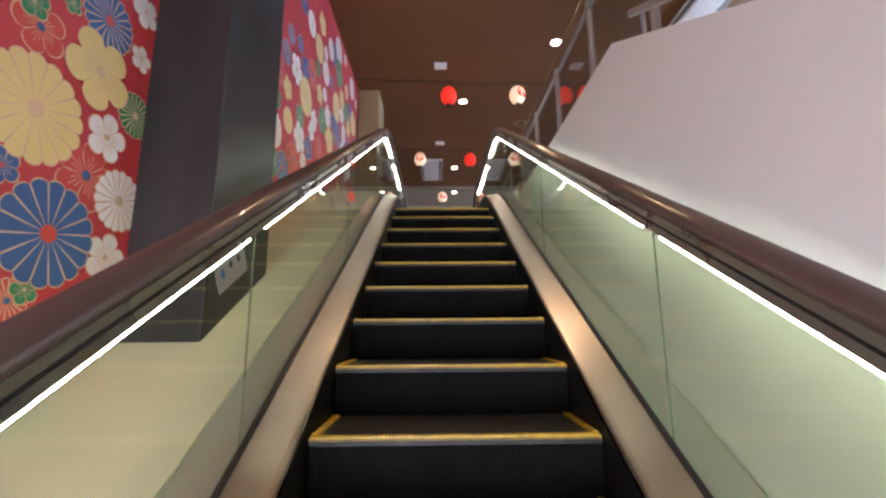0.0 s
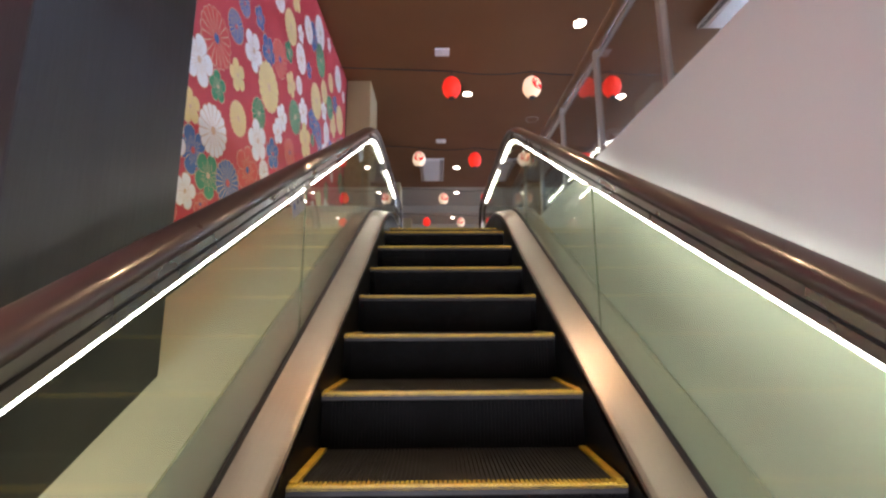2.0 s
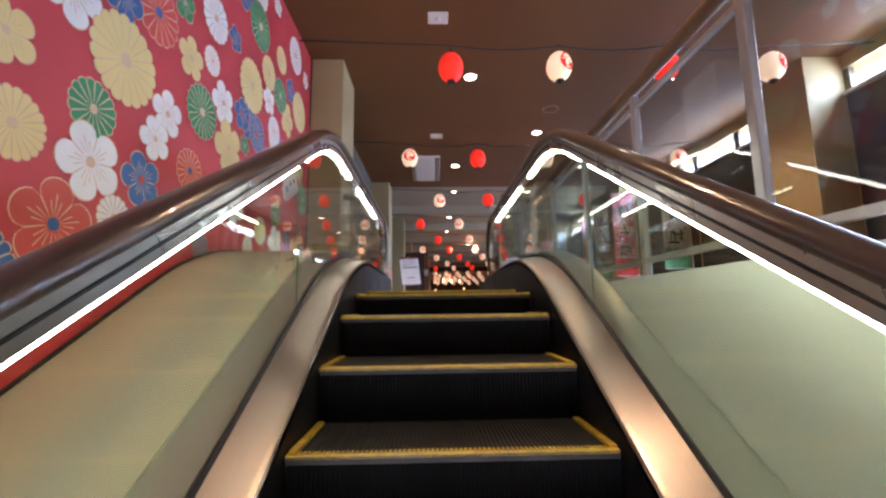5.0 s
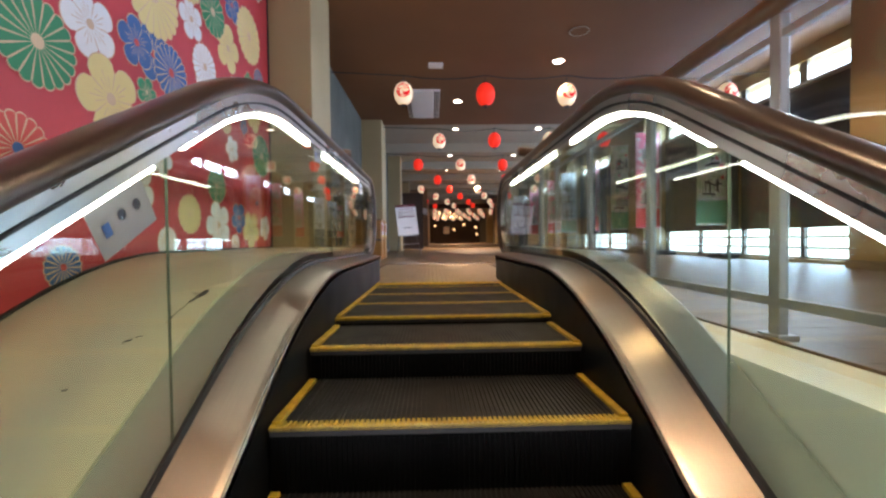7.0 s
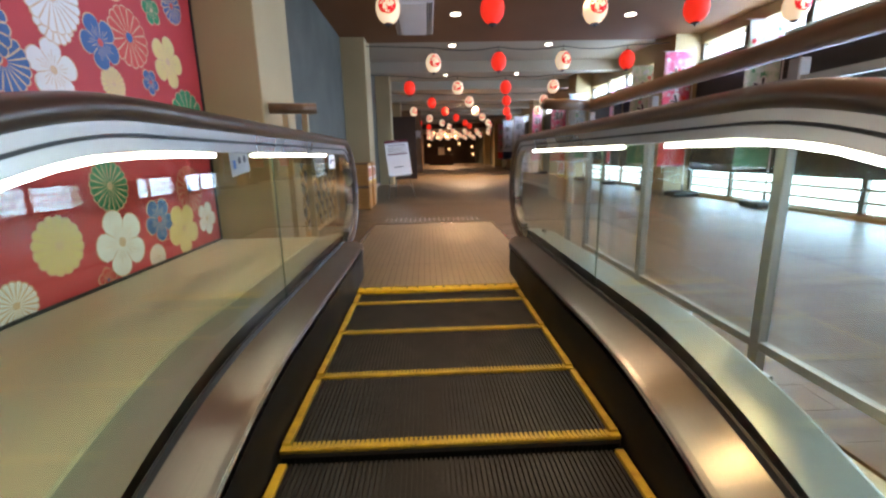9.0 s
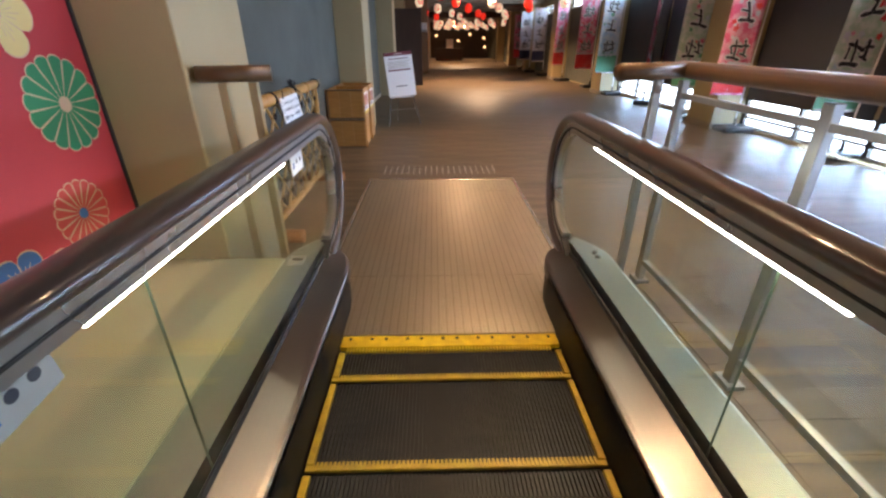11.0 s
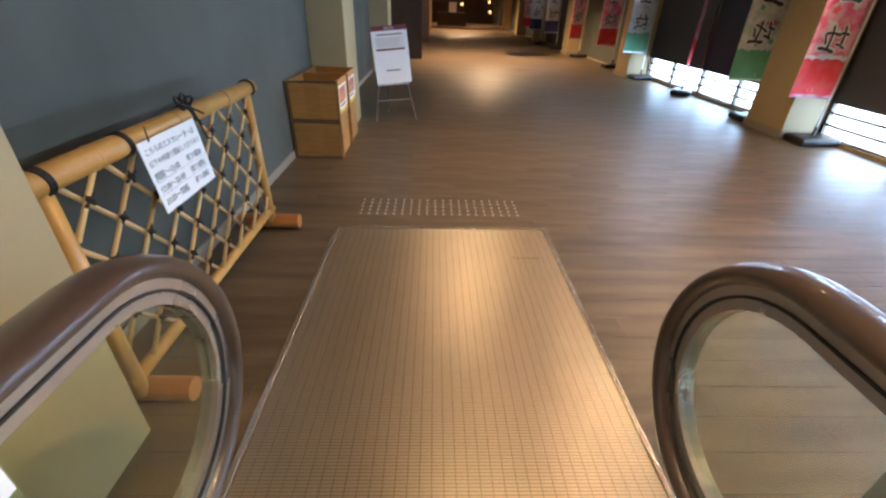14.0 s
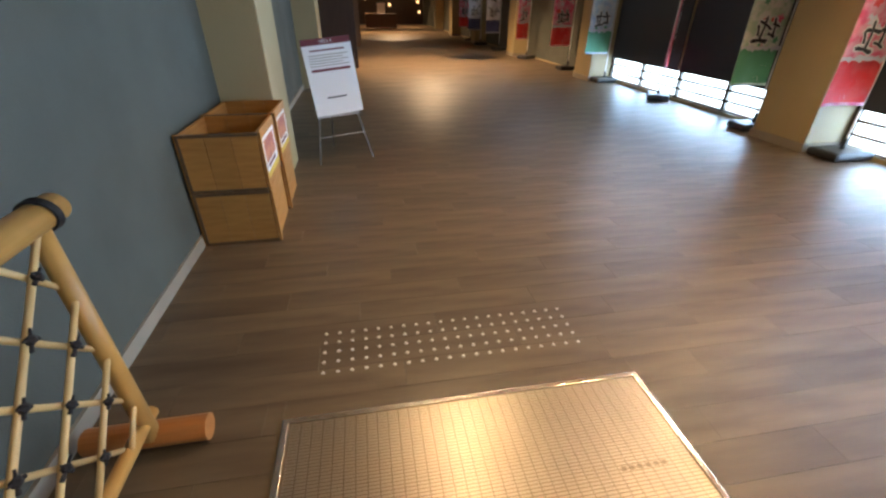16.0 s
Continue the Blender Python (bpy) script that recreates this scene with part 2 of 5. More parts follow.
CLOTHS = {
    "red": material("banner_red", (0.74, 0.035, 0.04), 0.7, second=(0.74, 0.09, 0.09), scale=7, bump=0.1, contrast=0.15),
    "pink": material("banner_pink", (0.72, 0.12, 0.24), 0.7, second=(0.78, 0.40, 0.50), scale=7, bump=0.1, contrast=0.15),
    "green": material("banner_floral", (0.74, 0.76, 0.70), 0.7, second=(0.48, 0.62, 0.48), scale=9, bump=0.1, contrast=0.15),
    "mint": material("banner_mint", (0.14, 0.42, 0.24), 0.7, bump=0.1),
    "white": material("banner_white", (0.72, 0.72, 0.78), 0.7, bump=0.1),
    "navy": material("banner_navy", (0.03, 0.04, 0.12), 0.7, bump=0.1),
    "blue": material("banner_sky", (0.45, 0.58, 0.72), 0.7, second=(0.70, 0.72, 0.76), scale=8, bump=0.1, contrast=0.2),
}


# ---- building helpers ----
def part(name, bm, mat, parent=None, label="", smooth=False):
    me = bpy.data.meshes.new(name)
    bmesh.ops.recalc_face_normals(bm, faces=bm.faces)
    if smooth:
        for f in bm.faces:
            f.smooth = True
    bm.to_mesh(me)
    bm.free()
    me.materials.append(mat)
    ob = new(name, me)
    if parent:
        ob.parent = parent
    if label:
        ob["label"] = label
    return ob


def thing(name, label, category, group="", kind="", at=(0, 0, 0)):
    ob = new(name)
    ob.empty_display_size = 0.05
    ob.location = at
    return tagged(ob, label, category, group, kind)


def box(bm, x0, x1, y0, y1, z0, z1, bevel=0.0):
    v = [bm.verts.new((x, y, z)) for x in (x0, x1) for y in (y0, y1) for z in (z0, z1)]
    faces = [bm.faces.new([v[i] for i in q]) for q in ((0, 1, 3, 2), (4, 6, 7, 5), (0, 4, 5, 1), (2, 3, 7, 6), (0, 2, 6, 4), (1, 5, 7, 3))]
    if bevel:
        edges = list({e for f in faces for e in f.edges})
        bmesh.ops.bevel(bm, geom=edges, offset=bevel, segments=2, affect="EDGES", profile=0.5)
    return bm


def boxed(*a, **k):
    return box(bmesh.new(), *a, **k)


def rod(bm, a, b, r, r2=None, seg=12):
    a, b = Vector(a), Vector(b)
    d = b - a
    m = Matrix.Translation((a + b) / 2) @ d.to_track_quat("Z", "Y").to_matrix().to_4x4()
    bmesh.ops.create_cone(bm, cap_ends=True, segments=seg, radius1=r, radius2=r if r2 is None else r2, depth=d.length, matrix=m)
    return bm


def ring(bm, centre, normal, r, thick, seg=14, sides=6):
    q = Vector(normal).to_track_quat("Z", "Y").to_matrix().to_4x4()
    m = Matrix.Translation(centre) @ q
    rows = []
    for i in range(seg):
        a = 2 * math.pi * i / seg
        rows.append([bm.verts.new(m @ Vector(((r + thick * math.cos(b)) * math.cos(a), (r + thick * math.cos(b)) * math.sin(a), thick * math.sin(b)))) for b in (2 * math.pi * j / sides for j in range(sides))])
    for i in range(seg):
        for j in range(sides):
            bm.faces.new((rows[i][j], rows[i - 1][j], rows[i - 1][j - 1], rows[i][j - 1]))
    return bm


def prism(bm, points, x0, x1):
    """A slab between x0 and x1 with the outline points (y, z)."""
    a = [bm.verts.new((x0, y, z)) for y, z in points]
    b = [bm.verts.new((x1, y, z)) for y, z in points]
    bm.faces.new(a)
    bm.faces.new(b[::-1])
    for i in range(len(points)):
        bm.faces.new((a[i - 1], a[i], b[i], b[i - 1]))
    return bm


def ride(a, top, y0, y1, radius=2.0, step=6):
    """Points (y, z) on the line z = a + SLOPE y, rounded over into the level top."""
    yk = (top - a) / SLOPE
    tl = radius * math.tan(radians(15))
    cy, cz = yk + tl, top - radius
    pts = [(y0, a + SLOPE * y0)]
    for i in range(step + 1):
        ang = radians(120 - 30 * i / step)
        pts.append((cy + radius * math.cos(ang), cz + radius * math.sin(ang)))
    pts.append((y1, top))
    return pts


def sweep(bm, path, section, x, close=True, cap=True):
    """A section of (dx, dn) carried along the path of (y, z); dn is measured square to the path."""
    rows = []
    for i, (y, z) in enumerate(path):
        a, b = path[max(i - 1, 0)], path[min(i + 1, len(path) - 1)]
        d = Vector((b[0] - a[0], b[1] - a[1])).normalized()
        nrm = Vector((-d.y, d.x))
        rows.append([bm.verts.new((x + dx, y + nrm.x * dn, z + nrm.y * dn)) for dx, dn in section])
    n = len(section)
    for i in range(len(rows) - 1):
        for j in range(n if close else n - 1):
            k = (j + 1) % n
            bm.faces.new((rows[i][j], rows[i + 1][j], rows[i + 1][k], rows[i][k]))
    if cap and close:
        bm.faces.new(rows[0])
        bm.faces.new(rows[-1][::-1])
    return bm


def structure(name, bm, mat, label, category):
    return tagged(part(name, bm, mat), label, category, "", "structure")


# ---- the large structure ----
S = structure
Y0, TOP = -3.7, CEIL + 0.6
S("wall_west_lower", boxed(WALL_L - 0.2, WALL_L - 0.006, Y0, 6.87, -2.2, CEIL), CREAM, "painted wall behind the floral mural panels", "wall")
S("wall_west", boxed(WALL_L - 0.2, WALL_L, 6.87, END, FLOOR - 0.3, TOP), BLUE_WALL, "slate blue textured plaster wall with a low baseboard", "wall")
S("wall_south", boxed(WALL_L - 0.2, WALL_R + 0.4, Y0 - 0.2, Y0, -2.2, CEIL), CREAM, "plain wall of the lower hall", "wall")
S("floor_lower", boxed(WALL_L - 0.2, WALL_R + 0.4, Y0, 7.0, -2.4, -2.2), TAN_FLOOR, "floor of the lower hall", "floor")
S("ceiling", boxed(WALL_L - 0.2, WALL_R + 0.4, Y0, 12.1, CEIL, CEIL + 0.9), CEILING, "dark brown painted flat ceiling", "ceiling")
bm = boxed(WALL_L - 0.2, WALL_R + 0.4, 12.1, END, CEIL + 0.25, CEIL + 0.9)
for k in range(12):
    S("ceiling_beam", boxed(WALL_L + 0.002, WALL_R, 14.9 + 2.75 * k, 15.2 + 2.75 * k, CEIL, CEIL + 0.25), CEILING_2, "shallow pale cross beam under the corridor ceiling", "beam")
S("ceiling_corridor", bm, CEILING_2, "pale ceiling with shallow cross beams", "ceiling")
S("wall_north", boxed(WALL_L - 0.2, WALL_R + 0.4, END, END + 0.2, FLOOR - 0.3, TOP), BROWN_DOOR, "dark wooden end wall of the corridor", "wall")
# slab edge, white wall beside the escalator with its raked end
S("wall_escalator_side", prism(bmesh.new(), [(Y0, -2.2), (6.6, -2.2), (6.6, FLOOR - 0.02), (5.2, FLOOR - 0.02), (5.2, FLOOR + 0.003), (1.89, FLOOR + 0.003), (-1.5, FLOOR - 0.02 - 3.39 * SLOPE), (Y0, FLOOR - 0.02 - 3.39 * SLOPE)], 0.885, 1.02), WHITE_WALL, "smooth white painted wall beside the escalator with a raked top", "wall")
S("floor_curb", boxed(1.021, 1.118, 1.89, 5.2, FLOOR - 0.016, FLOOR + 0.002, bevel=0.002), LEDGE, "cream curb along the floor opening", "curb")
S("floor_edge_trim", boxed(1.12, 1.15, 1.89, 5.2, FLOOR - 0.016, FLOOR + 0.010, bevel=0.003), RAILWOOD, "brown wooden edge strip between curb and floor", "trim")
S("floor_slab", boxed(1.02, WALL_R + 0.3, 1.89, 7.0, FLOOR - 0.35, FLOOR - 0.02), CEILING_2, "underside of the upper floor slab", "floor")
S("floor_slab_north", boxed(WALL_L - 0.2, WALL_R + 0.3, 7.0, END, FLOOR - 0.35, FLOOR - 0.02), CEILING_2, "upper floor slab", "floor")
rake = thing("stair_handrail", "thin pale metal handrail over the raked wall top", "handrail")
part("rail", rod(bmesh.new(), (0.95, 1.80, FLOOR + 0.10), (0.95, -1.5, FLOOR + 0.10 - 3.30 * SLOPE), 0.018, 0.018, 10), ALU, rake)
for y in (1.7, 0.9, 0.1, -0.7):
    zz = FLOOR - 0.02 - (1.89 - y) * SLOPE
    part("bracket", rod(bmesh.new(), (0.95, y, zz - 0.01), (0.95, y, zz + 0.17), 0.010, 0.010, 8), ALU, rake)
# ledge between the balustrade and the mural
ledge = ride(0.079, 2.895, Y0, 6.87, 2.0, 28)
S("ledge_west", sweep(bmesh.new(), ledge, [(WALL_L + 0.004, 0), (XC - 0.80, 0), (XC - 0.80, -0.25), (WALL_L + 0.004, -0.25)], 0), LEDGE, "cream sloping ledge between escalator and mural", "ledge")
S("ledge_end", boxed(WALL_L + 0.004, XC - 0.82, 6.855, 6.872, FLOOR, 2.89), LEDGE, "end face of the cream ledge", "ledge")
# columns
S("column_black", boxed(WALL_L - 0.01, -1.01, 1.86, 2.51, 0.2, CEIL, bevel=0.006), BLACK_COL, "glossy black panelled column", "column")
S("column_west", boxed(WALL_L - 0.01, -1.0, 6.873, 7.54, FLOOR - 0.02, CEIL, bevel=0.008), CREAM, "cream painted square column", "column")
for k in range(6):
    y = 11.7 + 4.96 * k
    S("column_west_corridor", boxed(WALL_L - 0.01, -0.97, y, y + 0.68, FLOOR - 0.02, TOP, bevel=0.008), CREAM, "cream painted square column against the blue wall", "column")
for k in range(8):
    y = 1.85 + 4.96 * k
    S("column_east", boxed(4.35, WALL_R + 0.1, y, y + 0.69, -2.2 if k == 0 else FLOOR - 0.02, TOP, bevel=0.008), CREAM, "cream painted square column between the windows", "column")
    S("column_plinth", boxed(4.335, WALL_R, y - 0.015, y + 0.705, FLOOR - 0.01, FLOOR + 0.09), BASEBOARD, "taupe plinth round a column", "baseboard")
S("baseboard", boxed(WALL_L, WALL_L + 0.014, 7.54, END, FLOOR - 0.02, FLOOR + 0.075), BASEBOARD, "taupe baseboard along the blue wall", "baseboard")
# east window wall: low window strip, dark wall with blinds, clerestory
LOW0, LOW1, HIGH0, HIGH1 = FLOOR + 0.04, FLOOR + 0.48, 4.90, 5.18
S("wall_east_below", boxed(WALL_R, WALL_R + 0.25, Y0, END, -2.2, LOW0), CREAM, "wall under the low windows", "wall")
S("wall_east", boxed(WALL_R, WALL_R + 0.25, Y0, 17.0, LOW1, HIGH0), CREAM, "window wall between low and high windows", "wall")
S("wall_east_above", boxed(WALL_R, WALL_R + 0.25, Y0, END, HIGH1, TOP), CREAM, "wall above the high windows", "wall")
S("wall_east_far", boxed(WALL_R, WALL_R + 0.25, 26.6, END, HIGH0, HIGH1), BLUE_WALL, "slate blue wall past the last high window", "wall")
S("wall_east_corridor", boxed(WALL_R, WALL_R + 0.25, 17.0, END, LOW0, HIGH0), BLUE_WALL, "slate blue corridor wall behind the banners", "wall")
tagged(part("backdrop", boxed(WALL_R + 0.9, WALL_R + 0.95, Y0, 28.0, 0.5, TOP + 1), GLOW), "bright overcast daylight outside the windows", "sky", "", "structure")
for k in range(5):
    y0, y1 = 2.56 + 4.96 * k, 6.79 + 4.96 * k
    if k < 3:
        win = thing("window_%d" % (2 * k + 1), "low window strip with white bars at the floor", "window", "low windows", "structure")
        for i in range(5):
            yy = y0 + (y1 - y0) * i / 4
            part("mullion", boxed(WALL_R + 0.02, WALL_R + 0.07, yy - 0.03, yy + 0.03, LOW0, LOW1), WINDOW_FRAME, win)
        for z in (LOW0 + 0.02, LOW0 + 0.15, LOW0 + 0.29, LOW1 - 0.02):
            part("window_bar", boxed(WALL_R + 0.02, WALL_R + 0.055, y0, y1, z - 0.014, z + 0.014), BASEBOARD, win)
        part("window_pane", boxed(WALL_R + 0.09, WALL_R + 0.096, y0, y1, LOW0, LOW1), CLEAR, win).visible_shadow = False
    # high windows with k > 2 are assumed, added to let light into the corridor
    win = thing("window_%d" % (2 * k + 2), "high strip window under the ceiling", "window", "high windows", "structure")
    for i in range(5):
        yy = y0 + (y1 - y0) * i / 4
        part("mullion", boxed(WALL_R + 0.02, WALL_R + 0.07, yy - 0.055, yy + 0.055, HIGH0, HIGH1), WINDOW_FRAME, win)
    part("window_pane", boxed(WALL_R + 0.09, WALL_R + 0.096, y0, y1, HIGH0, HIGH1), CLEAR, win).visible_shadow = False
    part("window_sill", boxed(WALL_R - 0.04, WALL_R + 0.02, y0, y1, HIGH0 - 0.04, HIGH0), ALU, win)
    if k > 2:
        continue
    bl = thing("roller_blind", "dark charcoal fabric blind covering the middle of the window wall", "blind", "window blinds")
    for i in range(2):
        a, b = y0 + 0.03 + (y1 - y0) * i / 2, y0 - 0.03 + (y1 - y0) * (i + 1) / 2
        part("fabric", boxed(WALL_R - 0.03, WALL_R - 0.022, a, b, LOW1 - 0.01, HIGH0 - 0.06), GREY_CLOTH, bl)
        part("bottom_bar", boxed(WALL_R - 0.036, WALL_R - 0.016, a, b, LOW1 - 0.03, LOW1 - 0.01), DARK, bl)

# ---- mural ----
mural = tagged(part("floral_mural", boxed(WALL_L - 0.006, WALL_L, Y0, 6.868, -2.0, CEIL - 0.004), RED_CLOTH), "red wall mural of white, yellow, blue and green kimono flowers", "mural")
BLUE_PLUMS = [(2.92, 3.06, 0.11), (3.17, 2.67, 0.14), (4.27, 3.1, 0.13), (4.05, 3.89, 0.13), (5.19, 4.85, 0.16), (5.36, 3.89, 0.14), (5.24, 3.89, 0.12), (6.22, 4.6, 0.12), (6.06, 3.91, 0.11), (6.37, 3.8, 0.06), (6.26, 3.12, 0.11), (1.28, 1.72, 0.06)]
WHITE_PLUMS = [(3.14, 3.21, 0.15), (3.8, 3.72, 0.15), (2.97, 2.67, 0.13), (3.13, 2.42, 0.1), (3.97, 3.08, 0.16), (4.42, 3.5, 0.12), (4.34, 3.33, 0.11), (4.97, 3.84, 0.14), (5.71, 4.24, 0.12), (5.79, 3.75, 0.11), (5.97, 3.06, 0.15), (6.72, 3.06, 0.1), (1.66, 1.99, 0.1), (1.74, 1.5, 0.1), (1.79, 2.44, 0.06), (1.78, 2.68, 0.08)]
RED_CHRYSANTHEMUMS = [(6.58, 3.25, 0.125), (3.3, 3.46, 0.18), (4.29, 3.98, 0.16), (4.65, 3.27, 0.12), (6.26, 3.98, 0.13), (1.37, 1.3, 0.07)]
BLUE_CHRYSANTHEMUMS = [(3.52, 3.71, 0.11), (3.57, 2.61, 0.15), (2.87, 2.82, 0.08), (5.5, 3.85, 0.14), (4.81, 2.86, 0.08), (5.59, 3.74, 0.1), (1.47, 1.54, 0.19), (1.59, 2.48, 0.13)]
GREEN_PLUMS = [(3.36, 3.17, 0.1), (3.34, 2.58, 0.14), (4.49, 4.19, 0.1), (5.3, 3.68, 0.07), (6.47, 4.16, 0.07), (1.42, 1.34, 0.05), (1.28, 2.31, 0.06), (1.42, 2.42, 0.04)]
YELLOW_PLUMS = [(3.59, 3.39, 0.11), (3.1, 2.9, 0.1), (4.59, 3.92, 0.12), (5.07, 3.57, 0.18), (6.15, 4.27, 0.16), (6.55, 3.93, 0.13), (6.46, 3.04, 0.14), (1.58, 2.24, 0.16)]
WHITE_CHRYSANTHEMUMS = [(3.35, 2.87, 0.16), (4.12, 2.89, 0.09), (4.82, 4.34, 0.15), (5.0, 4.8, 0.14), (5.4, 5.06, 0.19), (6.33, 5.04, 0.18), (5.84, 4.02, 0.13), (5.83, 3.94, 0.09), (5.44, 2.95, 0.08), (6.2, 2.94, 0.06), (1.77, 1.75, 0.13)]
YELLOW_CHRYSANTHEMUMS = [(3.65, 3.1, 0.12), (4.1, 3.6, 0.2), (4.5, 4.45, 0.16), (5.37, 4.18, 0.2), (5.68, 4.47, 0.14), (6.49, 4.51, 0.2), (6.1, 3.75, 0.07), (5.65, 3.11, 0.11), (1.35, 1.95, 0.19)]
RED_PLUMS = [(3.84, 2.8, 0.17), (2.96, 2.3, 0.12), (3.29, 2.39, 0.07), (5.85, 2.92, 0.05), (1.32, 2.24, 0.1), (1.59, 1.8, 0.14)]
GREEN_CHRYSANTHEMUMS = [(6.685, 3.64, 0.165), (3.96, 3.3, 0.12), (4.73, 3.66, 0.16), (5.47, 4.75, 0.19), (5.95, 4.41, 0.15), (5.96, 3.31, 0.11), (1.8, 2.16, 0.1)]


def petal(bm, cy, cz, ang, r0, r1, w, x, blunt=0.55, seg=6):
    """A rounded flat petal from radius r0 to r1 with half width w."""
    ca, sa = math.cos(ang), math.sin(ang)
    pts = [(r0, -w * 0.18)]
    bulge = r1 - w * blunt
    pts += [(r0 + (bulge - r0) * 0.55, -w * 0.85)]
    for i in range(seg + 1):
        b = -math.pi / 2 + math.pi * i / seg
        pts.append((bulge + w * blunt * math.cos(b), w * math.sin(b)))
    pts += [(r0 + (bulge - r0) * 0.55, w * 0.85), (r0, w * 0.18)]
    bm.faces.new([bm.verts.new((x, cy + u * ca - v * sa, cz + u * sa + v * ca)) for u, v in pts])


def disc(bm, cy, cz, r, x, seg=14):
    bm.faces.new([bm.verts.new((x, cy + r * math.cos(2 * math.pi * i / seg), cz + r * math.sin(2 * math.pi * i / seg))) for i in range(seg)])


PLACED = []


def lobed(bm, y, z, r, n, turn, depth, x):
    """One flat outline with n rounded lobes."""
    k = n * 10
    pts = []
    for i in range(k):
        a = 2 * math.pi * i / k
        s = abs(math.cos(n * a / 2)) ** 0.55
        q = r * (1 - depth + depth * s)
        pts.append(bm.verts.new((x, y + q * math.cos(a + turn), z + q * math.sin(a + turn))))
    hub = bm.verts.new((x, y, z))
    for i in range(k):
        bm.faces.new((hub, pts[i - 1], pts[i]))


def flower(y, z, r, colour, plum):
    below = {q[3] for q in PLACED if math.hypot(y - q[0], z - q[1]) < r + q[2] + 0.016}
    level = min(k for k in range(40) if k not in below)
    PLACED.append((y, z, r, level))
    x = WALL_L + 0.0008 + 0.0018 * level
    turn = random.uniform(0, 6.28)
    n = 5 if plum else random.choice((16, 18, 20))
    depth = 0.36 if plum else 0.10
    line, fill, veins, core = bmesh.new(), bmesh.new(), bmesh.new(), bmesh.new()
    lobed(line, y, z, r + 0.006, n, turn, depth, x)
    part("flower_outline", line, INKS["LINE"], mural)
    lobed(fill, y, z, r, n, turn, depth, x + 0.0004)
    part("flower_head", fill, INKS[colour], mural)
    if plum:
        for i in range(5):
            for q in (-0.26, 0, 0.26):
                petal(veins, y, z, turn + 2 * math.pi * i / 5 + q, r * 0.16, r * (0.66 if q == 0 else 0.52), r * 0.014, x + 0.0008)
            petal(veins, y, z, turn + 2 * math.pi * (i + 0.5) / 5, r * 0.14, r * (1 - depth) * 1.01, r * 0.012 + 0.0012, x + 0.0008)
    else:
        for i in range(n):
            petal(veins, y, z, turn + 2 * math.pi * (i + 0.5) / n, r * 0.15, r * (1 - depth) * 1.02, 0.0030 + r * 0.004, x + 0.0008)
    part("flower_vein", veins, INKS["LINE"], mural)
    disc(core, y, z, r * (0.15 if plum else 0.17), x + 0.0012)
    part("flower_centre", core, INKS["LINE" if colour in ("WHITE", "YELLOW", "GREEN") else "BLUE" if colour == "RED" else "RED"], mural)


FLOWERS = [(BLUE_PLUMS, "BLUE", 1), (WHITE_PLUMS, "WHITE", 1), (YELLOW_PLUMS, "YELLOW", 1), (GREEN_PLUMS, "GREEN", 1), (RED_PLUMS, "RED", 1), (RED_CHRYSANTHEMUMS, "RED", 0), (BLUE_CHRYSANTHEMUMS, "BLUE", 0), (WHITE_CHRYSANTHEMUMS, "WHITE", 0), (YELLOW_CHRYSANTHEMUMS, "YELLOW", 0), (GREEN_CHRYSANTHEMUMS, "GREEN", 0)]
taken = [(y, z, r) for rows, c, p in FLOWERS for y, z, r in rows]
for rows, colour, plum in sorted(FLOWERS, key=lambda f: f[1] != "RED"):
    for y, z, r in rows:
        flower(y, z, r, colour, plum)
# the rest of the print, out of sight or far up the wall
rng = random.Random(5)
for i in range(700):
    y, z, r = rng.uniform(-1.5, 6.7), rng.uniform(0.4, CEIL - 0.15), rng.choice((0.09, 0.12, 0.14, 0.17))
    seen_part = 2.9 < y < 4.6 and z < 3.6 or 1.2 < y < 2.0 and 1.3 < z < 2.6
    if y + r > 6.84 or z + r > CEIL - 0.02 or z - r < 0.079 + SLOPE * y - 0.2 or seen_part:
        continue
    if all(math.hypot(y - b[0], z - b[1]) > 0.92 * (r + b[2]) for b in taken):
        taken.append((y, z, r))
        flower(y, z, r, rng.choice(("WHITE", "WHITE", "YELLOW", "BLUE", "GREEN", "RED")), rng.random() < 0.55)
part("mural_edge_trim", sweep(bmesh.new(), ride(0.079, 2.895, -3, 6.868), [(0.0, 0.0), (0.012, 0.0), (0.012, 0.012), (0.0, 0.012)], WALL_L), DARK, mural)

part("mural_edge_trim", boxed(WALL_L, WALL_L + 0.010, 6.858, 6.870, 2.90, CEIL - 0.004), DARK, mural)

# ---- escalator ----
esc = thing("escalator", "steel escalator with glass sides, lit handrails and yellow-edged black steps", "escalator")
NOSE, RAIL = -0.03, 0.834           # lines of the step noses and of the handrail's centre
RAIL_TOP, NEWEL_Y, NEWEL_R = 3.512, 7.11, 0.343


def rail_path(off=0.0):
    p = ride(RAIL - off / math.cos(radians(30)), RAIL_TOP - off, -1.6, NEWEL_Y, 1.3 - off, 20)
    r = NEWEL_R - off
    for i in range(1, 25):
        a = radians(90 - 180 * i / 24)
        p.append((NEWEL_Y + r * math.cos(a), RAIL_TOP - NEWEL_R + r * math.sin(a)))
    p.append((NEWEL_Y - 0.22, RAIL_TOP - 2 * NEWEL_R - 0.10 + off))
    return p


def oval(w, h, n=14):
    return [(w * math.cos(2 * math.pi * i / n), h * math.sin(2 * math.pi * i / n)) for i in range(n)]


